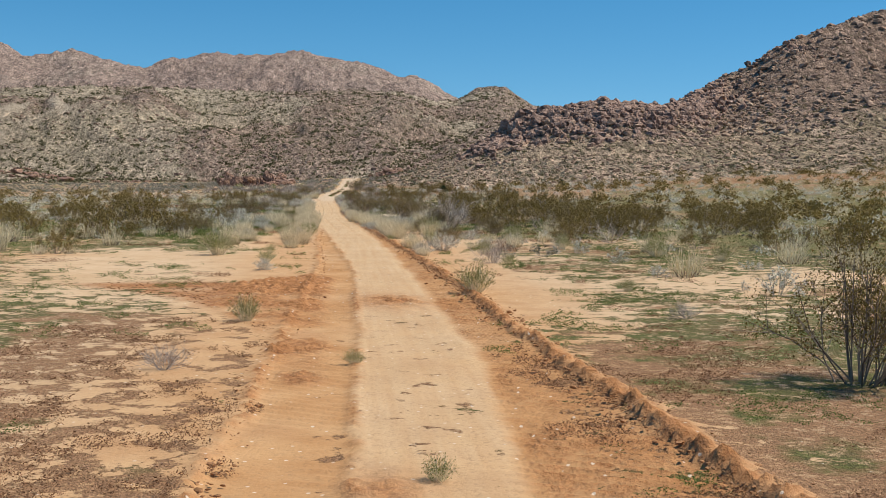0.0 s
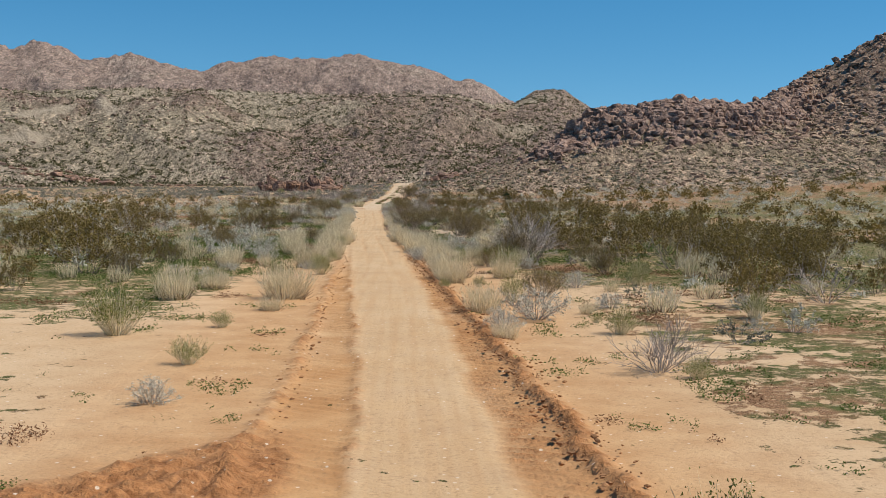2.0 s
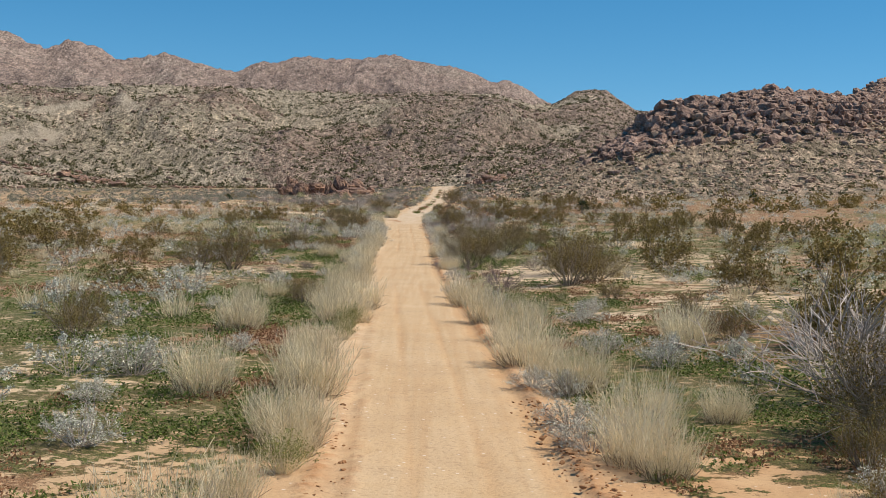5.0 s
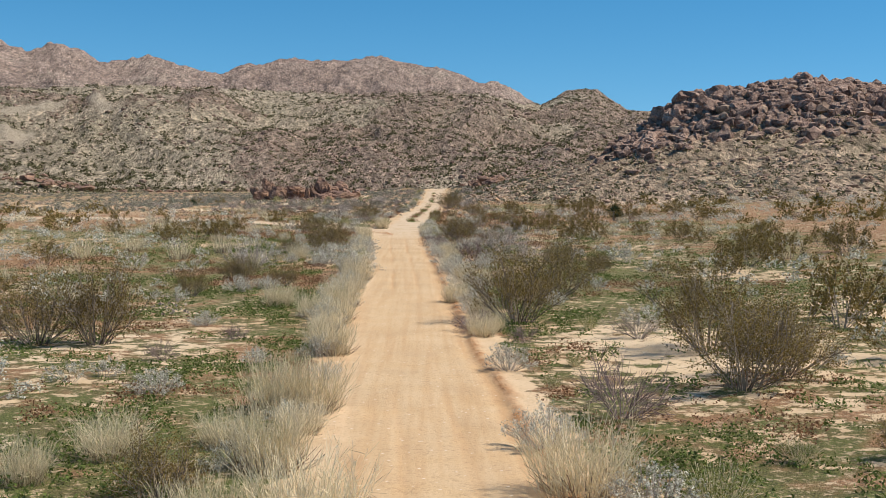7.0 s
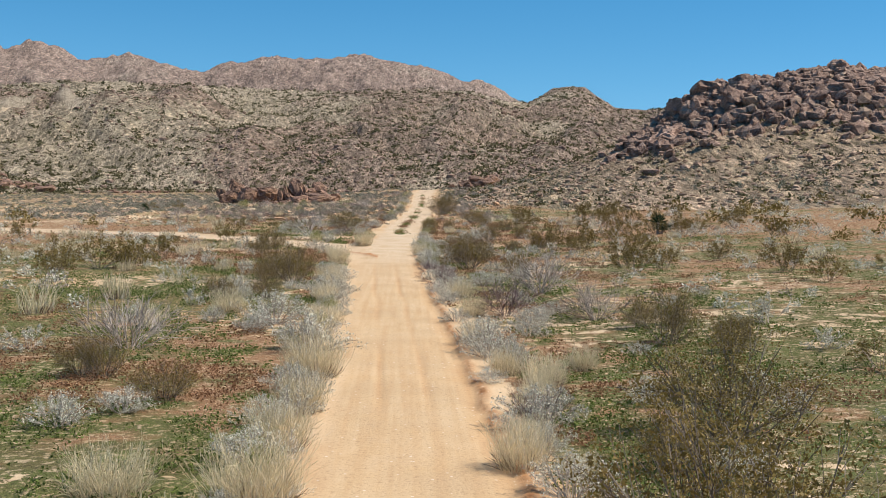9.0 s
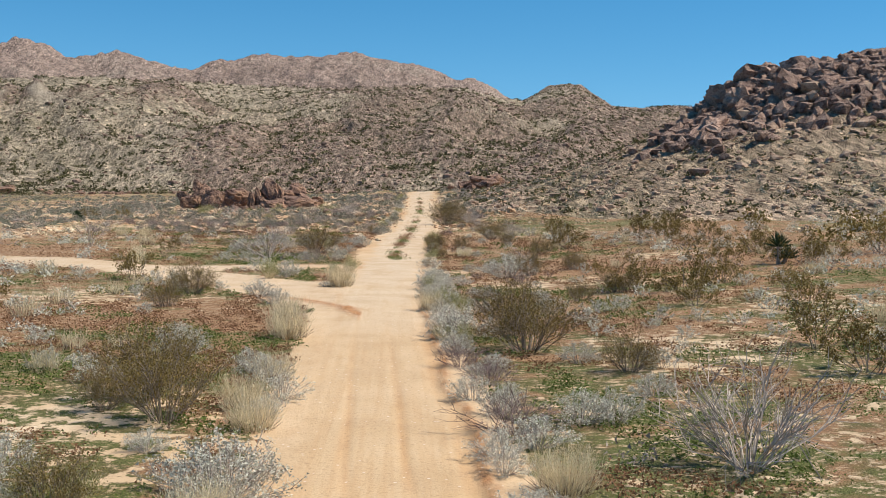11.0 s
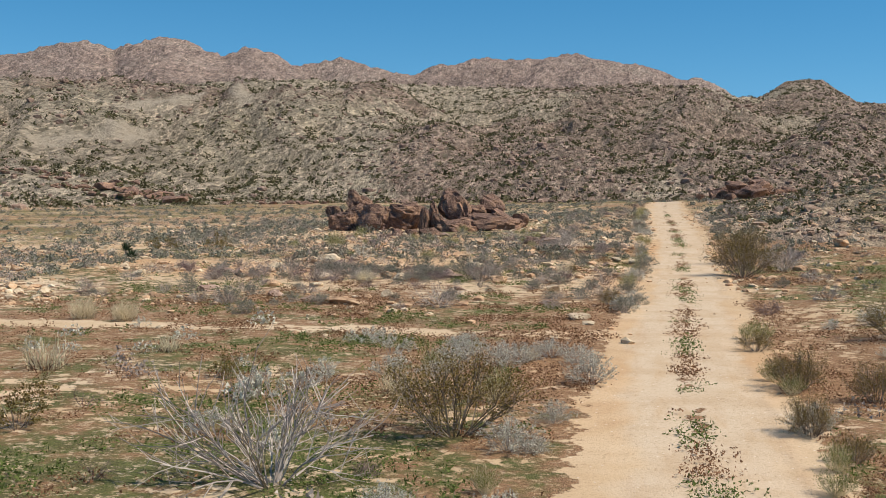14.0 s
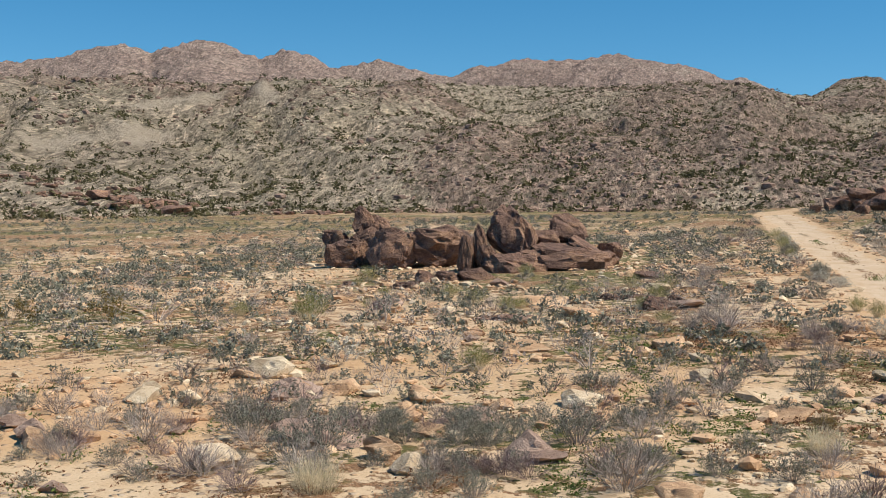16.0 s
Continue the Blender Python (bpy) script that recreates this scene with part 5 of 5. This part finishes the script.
DARK_BUSHES = [(9.5, 47.7, 0.51), (9.2, 57, 0.4), (8.1, 64.4, 0.3), (-14.7, 219.9, 0.5), (-16.5, 223.7, 0.65), (-12.6, 235.3, 0.32), (-14.2, 235.3, 0.71), (-11.6, 236, 0.44),
    (-5.8, 236.5, 0.38), (-13.9, 236.6, 0.74), (-9, 237.3, 0.79), (-15.8, 237.4, 0.84), (-6.8, 238.5, 0.3), (-13.3, 241.6, 0.47), (-18.6, 242, 0.43), (-12, 243.1, 0.49),
    (-3.8, 243.6, 0.57), (-10.2, 244.6, 0.44), (-13, 245, 0.75), (-19.1, 245.2, 0.87), (-14.8, 245.7, 0.62), (-7.3, 246.4, 0.62), (-17.5, 246.6, 0.65), (-18.8, 246.9,
    0.58), (-5.8, 247.3, 0.56), (-11.7, 248.6, 0.58), (-23.6, 256.1, 0.85)]
CREOSOTES_SOUTH = [(9.6, 18, 2.1), (13.2, 58.4, 1.3), (-8.7, 59.1, 0.9), (-9.8, 71.2, 2.1), (7.9, 76.7, 1.53), (-12.6, 77.7, 2.1), (14.9, 79, 2.1), (11.5, 80.4, 1.44), (15.2, 84.6,
    1.66), (12.6, 88.4, 2.1), (7.4, 100.1, 0.66), (15.5, 101.8, 2.1), (6.7, 106.3, 1.77), (7.9, 107.7, 1.59), (11.3, 109.9, 1.43), (7.3, 111.7, 1.95), (-7.2, 112.3,
    1.99), (-8.6, 112.4, 1.68), (11.8, 115.5, 1.92), (3.3, 117.8, 2.1), (-17.6, 120.6, 1.94), (5.3, 125.5, 1.79), (-4.6, 128.7, 0.76), (16.4, 135.6, 1.54), (6.7, 136.4,
    1.39), (15, 136.5, 1.69), (15.6, 139.6, 1.4), (-4.5, 154, 1.53), (-5.3, 156.4, 1.52), (-15, 158.3, 1.55), (3, 163.2, 1.59), (-12.2, 166.5, 1.27)]
CREOSOTES_NEXT = [(3, 167.8, 1.43), (9.5, 171.8, 0.96), (-8.1, 173.1, 0.89), (6.2, 175.3, 0.72), (13.7, 175.4, 0.91), (9.7, 176.8, 1), (-7.9, 177.3, 1.24), (-11.3, 183, 1.26), (8.5,
    185.8, 0.69), (5.7, 186.6, 1.23), (-12.9, 200.4, 0.9), (-4.9, 201.7, 1.6), (1.8, 202.9, 0.79), (-10.9, 206.5, 0.6), (2.2, 207.9, 0.95), (6.3, 216.4, 1.31), (-2.2,
    224.8, 0.64), (4, 237.9, 2.1), (-4.1, 239, 0.42), (4.6, 244.7, 1.9), (-31.2, 255.1, 1.12), (-27.9, 256.3, 1.22)]
DEAD_SHRUBS = [(-1.3, 19.9, 0.43), (9.2, 26.2, 0.38), (7.1, 44.1, 0.95), (13.8, 54.7, 1.18), (13.1, 69.4, 1.36), (8.4, 76.6, 1.81), (8.5, 80.4, 1.92), (-15.3, 100.2, 1.81), (6.1,
    114.1, 0.77), (-6.8, 135.4, 1.36), (5.7, 141.8, 1.19), (5, 150.4, 1.78), (13.4, 183.5, 0.65), (11.2, 191.6, 1.18), (5.7, 192.9, 0.82), (-4.6, 194.4, 0.75), (-7.2,
    197.5, 1.8), (-18.2, 203.9, 1.88), (7.6, 217.4, 1.18), (-8.3, 223.4, 0.94), (-8, 234, 0.93), (-17.6, 236.5, 0.83), (-7.8, 238, 0.58), (6.2, 240.1, 1.43), (-10.9,
    240.4, 0.38), (-6.4, 240.5, 0.45), (-14, 242.3, 0.76), (-9.3, 246.6, 1.09), (-5.2, 253.2, 0.93), (-17, 255.5, 1.21), (-25.9, 256.3, 1.31)]
PURPLE_SHRUBS = [(8.1, 72.2, 0.6), (11.7, 76.6, 0.79), (3.9, 103.6, 1.1), (-5.1, 109.8, 0.46), (-4.1, 113.5, 0.42), (2, 115.8, 0.62), (3.1, 143.4, 1.23), (8.1, 182.4, 0.21), (4.7,
    182.5, 0.6), (6.4, 185.5, 0.37), (3.2, 185.6, 0.37), (-12.6, 196.6, 0.37), (-10, 197.3, 0.33), (-5.9, 198.3, 0.28), (-12.5, 202.4, 0.42)]

CREOSOTE = Kind("creosote_bush", [creosote(k) for k in range(4)] + [creosote(k, 1700, 0.050, 13, 4) for k in range(4, 8)], (CREOSOTE_STEM, CREOSOTE_LEAF), "olive-green creosote bush with bare grey stems", "bush", "creosote bushes", 0.95)
STRAW_KIND = Kind("dry_grass_clump", [straw(20 + k) for k in range(4)] + [straw(24 + k, 90, 3, 0.010) for k in range(4)], (STRAW, THATCH), "clump of bleached straw-coloured dry grass", "grass clump", "dry grass clumps", 0.85, ("blade_tuft", "thatch"))
SAGE_KIND = Kind("sage_bush", [sage(40 + k) for k in range(4)] + [sage(44 + k, 1050, 0.054, 14) for k in range(4)], (TWIG, SAGE), "rounded silvery grey-green sage bush", "bush", "sage bushes", 1.1)
DARK_KIND = Kind("dark_bush", [sage(50 + k) for k in range(3)] + [sage(54 + k, 650, 0.074, 11) for k in range(3)], (TWIG, DARK_SAGE), "compact dark grey-green bush on stony ground", "bush", "dark bushes", 1.0)
DEAD_KIND = Kind("dead_shrub", [dead(60 + k) for k in range(3)] + [dead(64 + k, 12, 3, 0.009) for k in range(3)], (TWIG,), "leafless grey shrub of tangled dead twigs", "shrub", "dead shrubs", 1.1)
PURPLE_KIND = Kind("purple_shrub", [dead(70 + k, 36, 5, 0.006) for k in range(3)] + [dead(74 + k, 14, 3, 0.011) for k in range(3)], (PURPLE,), "twiggy dull purple-grey shrub", "shrub", "purple shrubs", 1.2)
GREEN_KIND = Kind("green_shrub", [green(80 + k) for k in range(4)], (STRAW, FRESH), "fresh yellow-green shrub with pale lower stems", "shrub", "green shrubs", 0.78)


def plant_listed():
    for kind, lists in ((GREEN_KIND, (GREEN_SHRUBS_SOUTH, GREEN_SHRUBS_NEXT,)), (STRAW_KIND, (STRAW_CLUMPS_SOUTH, STRAW_CLUMPS_NEXT, STRAW_CLUMPS_MIDDLE,)), (SAGE_KIND, (SAGES_SOUTH, SAGES_NEXT, SAGES_MIDDLE, SAGES_NORTH,)), (DARK_KIND, (DARK_BUSHES,)), (CREOSOTE, (CREOSOTES_SOUTH, CREOSOTES_NEXT,)), (DEAD_KIND, (DEAD_SHRUBS,)), (PURPLE_KIND, (PURPLE_SHRUBS,))):
        for spots in lists:
            for x, y, h in spots:
                kind.plant(x, y, h, rng.uniform(0.9, 1.15))


def plant_verges():
    """The rows of dry grass and sage that follow both edges of the road."""
    for side, start, stop, chance, kinds in ((-1, 66, 92, 0.55, (STRAW_KIND, STRAW_KIND, GREEN_KIND)), (-1, 92, 120, 0.62, (STRAW_KIND, STRAW_KIND, STRAW_KIND, SAGE_KIND)), (-1, 120, 160, 0.6, (SAGE_KIND, SAGE_KIND, STRAW_KIND, GREEN_KIND)),
                                             (1, 62, 92, 0.45, (STRAW_KIND, STRAW_KIND, SAGE_KIND)), (1, 112, 163, 0.55, (SAGE_KIND, STRAW_KIND, SAGE_KIND, PURPLE_KIND)),
                                             (1, 163, 186, 0.75, (SAGE_KIND, SAGE_KIND, SAGE_KIND, GREEN_KIND)), (1, 186, 235, 0.3, (SAGE_KIND, CREOSOTE, GREEN_KIND)), (-1, 222, 300, 0.45, (DARK_KIND, GREEN_KIND, SAGE_KIND))):
        y = start + 0.5
        while y < stop:
            if rng.random() < chance:
                kind = kinds[int(rng.integers(len(kinds)))]
                h = rng.uniform(0.35, 0.6) if kind is SAGE_KIND else rng.uniform(0.4, 0.78)
                off = 1.55 + 0.5 * h + abs(rng.normal(0, 0.45))
                x = lane_at(y) + side * off
                others = np.array(kind.spots) if kind.spots else np.full((1, 2), 1e9)
                if np.hypot(others[:, 0] - x, others[:, 1] - y).min() > 0.55:
                    kind.plant(x, y, h, rng.uniform(0.9, 1.2))
            y += rng.uniform(0.6, 1.1)


def plant_wild():
    """Shrubs that fill the valley between the known ones: the nearer ones as things, those farther off joined."""
    taken = np.array([p for k in (DARK_KIND, CREOSOTE, STRAW_KIND, SAGE_KIND, DEAD_KIND, PURPLE_KIND, GREEN_KIND) for p in k.spots])
    far_rows = {k: [] for k in ("creosote", "sage", "straw", "dead", "dark")}
    n = 30000
    X, Y = rng.uniform(-110, 105, n), 30 + 370 * rng.random(n)
    X[:5000], Y[:5000] = rng.normal(-13, 14, 5000), rng.uniform(222, 310, 5000)
    aside = np.abs(X - road_x(Y))
    bare = bare_at(X, Y)
    hill = hill_right(X, Y)
    clump = fbm(X, Y, 11, 2, 91)
    pick, chance = rng.random(n), rng.random(n)
    order = np.argsort(np.where(Y > 222, 0.5 * np.hypot(X + 12, Y - 238) * rng.random(n), aside))
    for x, y, u, b, hh, c, p, q in zip(*(v[order] for v in (X, Y, aside, bare, hill, clump, pick, chance))):
        left = x < lane_at(y)
        if u > 45 and rng.random() < 0.4:
            continue
        if y > 222 and u < 60:
            q *= 0.4
        thick = np.interp(y, [30, 45, 60, 100, 330], [0.25, 0.6, 0.85, 0.8, 0.8]) if u < 16 else 0.95
        if u < 2.6 or b > 0.1 or hh > 4 or q > thick * (0.65 + 0.7 * c) or (-29 < x < -8 and 268 < y < 292):
            continue
        # keep the stretches that are open sand
        if (y < 64 and -8 < x < 1) or (y < 46 and 5 < x < 14) or (93 < y < 113 and 2 < x < 9) or (y < 47 and -15 < x < 1):
            continue
        if 214 < y < 233 and u < 30 and rng.random() < 0.7:
            continue
        near = np.hypot(taken[:, 0] - x, taken[:, 1] - y).min()
        stony = y > 222
        if near < (0.95 if stony else 1.5):
            continue
        if stony:
            kind = "sage" if p < 0.60 else "dead"
        else:
            kind = "creosote" if p < (0.15 if y > 105 else 0.36 if u > 8 else 0.24) else "sage" if p < (0.78 if y > 100 else 0.62) else "straw" if p < 0.88 else "dead"
        h = {"creosote": rng.uniform(0.8, 1.7), "sage": rng.uniform(0.34, 0.66), "straw": rng.uniform(0.35, 0.8), "dead": rng.uniform(0.4, 0.85)}[kind]
        if stony:
            h *= 0.8
        obj = {"creosote": CREOSOTE, "sage": SAGE_KIND, "straw": STRAW_KIND, "dead": DEAD_KIND}[kind]
        if kind == "creosote" and u < 9:
            h = min(h, 0.9)
        if stony and kind == "sage":
            obj = DARK_KIND
        if kind == "creosote" and -24 < x < 0 and 162 < y < 222:
            continue
        close = u < (34 if kind == "creosote" else 26)
        if close and obj.count < (280 if stony else 290 if obj is not DEAD_KIND else 130):
            (PURPLE_KIND if kind == "dead" and rng.random() < 0.35 and PURPLE_KIND.count < 120 else GREEN_KIND if kind == "straw" and rng.random() < 0.25 and GREEN_KIND.count < 90 else obj).plant(x, y, h)
        elif not stony or u > 30 or (y > 246 and q < 0.16):
            s = h * 0.95
            s, h = (s * 1.15, h * 1.15) if stony else (s, h)
            far_rows["dark" if stony and kind == "sage" else kind].append((x, y, surface_at(x, y) - 0.03, s, s, h * 0.95, rng.uniform(0, 6.3)))
    for kind, m, leafs, size, label in (("creosote", CREOSOTE_LEAF, 150, 0.125, "distant olive-green creosote bushes"), ("sage", SAGE, 110, 0.12, "distant silvery sage bushes"),
                                        ("dark", DARK_SAGE, 70, 0.20, "distant dark grey-green bushes"), ("straw", STRAW, 70, 0.15, "distant straw-coloured grass clumps"), ("dead", TWIG, 70, 0.10, "distant grey twiggy dead shrubs")):
        if far_rows[kind]:
            stuff("distant_shrubs", scattered("distant_shrubs", [tuft_shape(530 + k, leafs, size) for k in range(6)], far_rows[kind], m), label, "shrubs")


def plant_mats():
    """Low green and rust-red annuals in mats on the sand: patches of many small tufts."""
    n = 520000
    Y = 9 + 246 * rng.random(n) ** 1.5
    X = road_x(Y) + rng.normal(0, 1, n) * np.interp(Y, [9, 40, 90, 255], [6, 8, 10, 11]) - 9 * step(205, 222, Y)
    c, d = cover_at(X, Y)
    c = c - bare_at(X, Y)
    spot = fbm(X, Y * 0.8, 1.1, 4, 93, 0.65)
    keep = (spot > 0.52 - 0.78 * c) & (c > 0.05)
    X, Y, d = X[keep][:120000], Y[keep][:120000], d[keep][:120000]
    # the strip between the wheel tracks
    n = 2200
    mid_y = 197 + 100 * rng.random(n) ** 1.3
    mid_x = road_x(mid_y) + rng.normal(0, 0.24, n)
    grown_over = fbm(mid_x, mid_y * 0.5, 1.6, 3, 95) > -0.05
    X, Y, d = np.concatenate([X, mid_x[grown_over]]), np.concatenate([Y, mid_y[grown_over]]), np.concatenate([d, np.full(grown_over.sum(), 0.55)])
    Z = terrain(X, Y)
    tone = d + 0.7 * fbm(X, Y, 2.2, 2, 94)
    near = np.interp(Y, [10, 40, 80], [0.55, 0.8, 1.3])
    size = rng.uniform(0.08, 0.20, len(X)) * near
    tall = rng.uniform(0.04, 0.10, len(X)) * np.interp(Y, [10, 40, 80], [0.8, 1.2, 2.2])
    rows = np.stack([X, Y, Z - 0.01, size, size, tall, rng.uniform(0, 6.3, len(X))], -1)
    shapes = [tuft_shape(560 + k, 9, 0.19) for k in range(6)]
    stuff("low_plants", scattered("low_plants", shapes, rows[tone <= 0.55], MAT_LEAF), "mats of low dark green annual plants on sand", "low plants")
    stuff("low_plants", scattered("low_plants", shapes, rows[tone > 0.55], MAT_DRY), "mats of low rust-red drying plants on sand", "low plants")


def plant_outcrop_foot():
    """Grey twiggy shrubs and dark bushes round the foot of the outcrop."""
    for k in range(70):
        x, y = rng.uniform(-30, -4), rng.uniform(255, 276)
        kind = (DEAD_KIND, DARK_KIND, GREEN_KIND, DEAD_KIND)[k % 4]
        kind.plant(x, y, rng.uniform(0.4, 0.9), 1.15)


def build_yuccas():
    for x, y, h in ((17.0, 186.8, 1.5), (36.8, 193.8, 1.4), (-30, 246, 1.1)):
        stems, leaf = yucca(int(y))
        ob = tagged(new("yucca"), "dark green yucca with stiff pointed leaves", "yucca", "yuccas")
        part("trunk", mesh_of("trunk", *stems, CREOSOTE_STEM), ob)
        part("leaf_rosette", mesh_of("leaf_rosette", *leaf, YUCCA_LEAF), ob)
        ob.matrix_world = Matrix.LocRotScale((x, y, surface_at(x, y) - 0.02), None, (h, h, h))


build_boulder_hill()
build_outcrop()
build_rocks()
plant_listed()
plant_outcrop_foot()
plant_verges()
plant_wild()
build_yuccas()
plant_mats()
build_hill_cover()
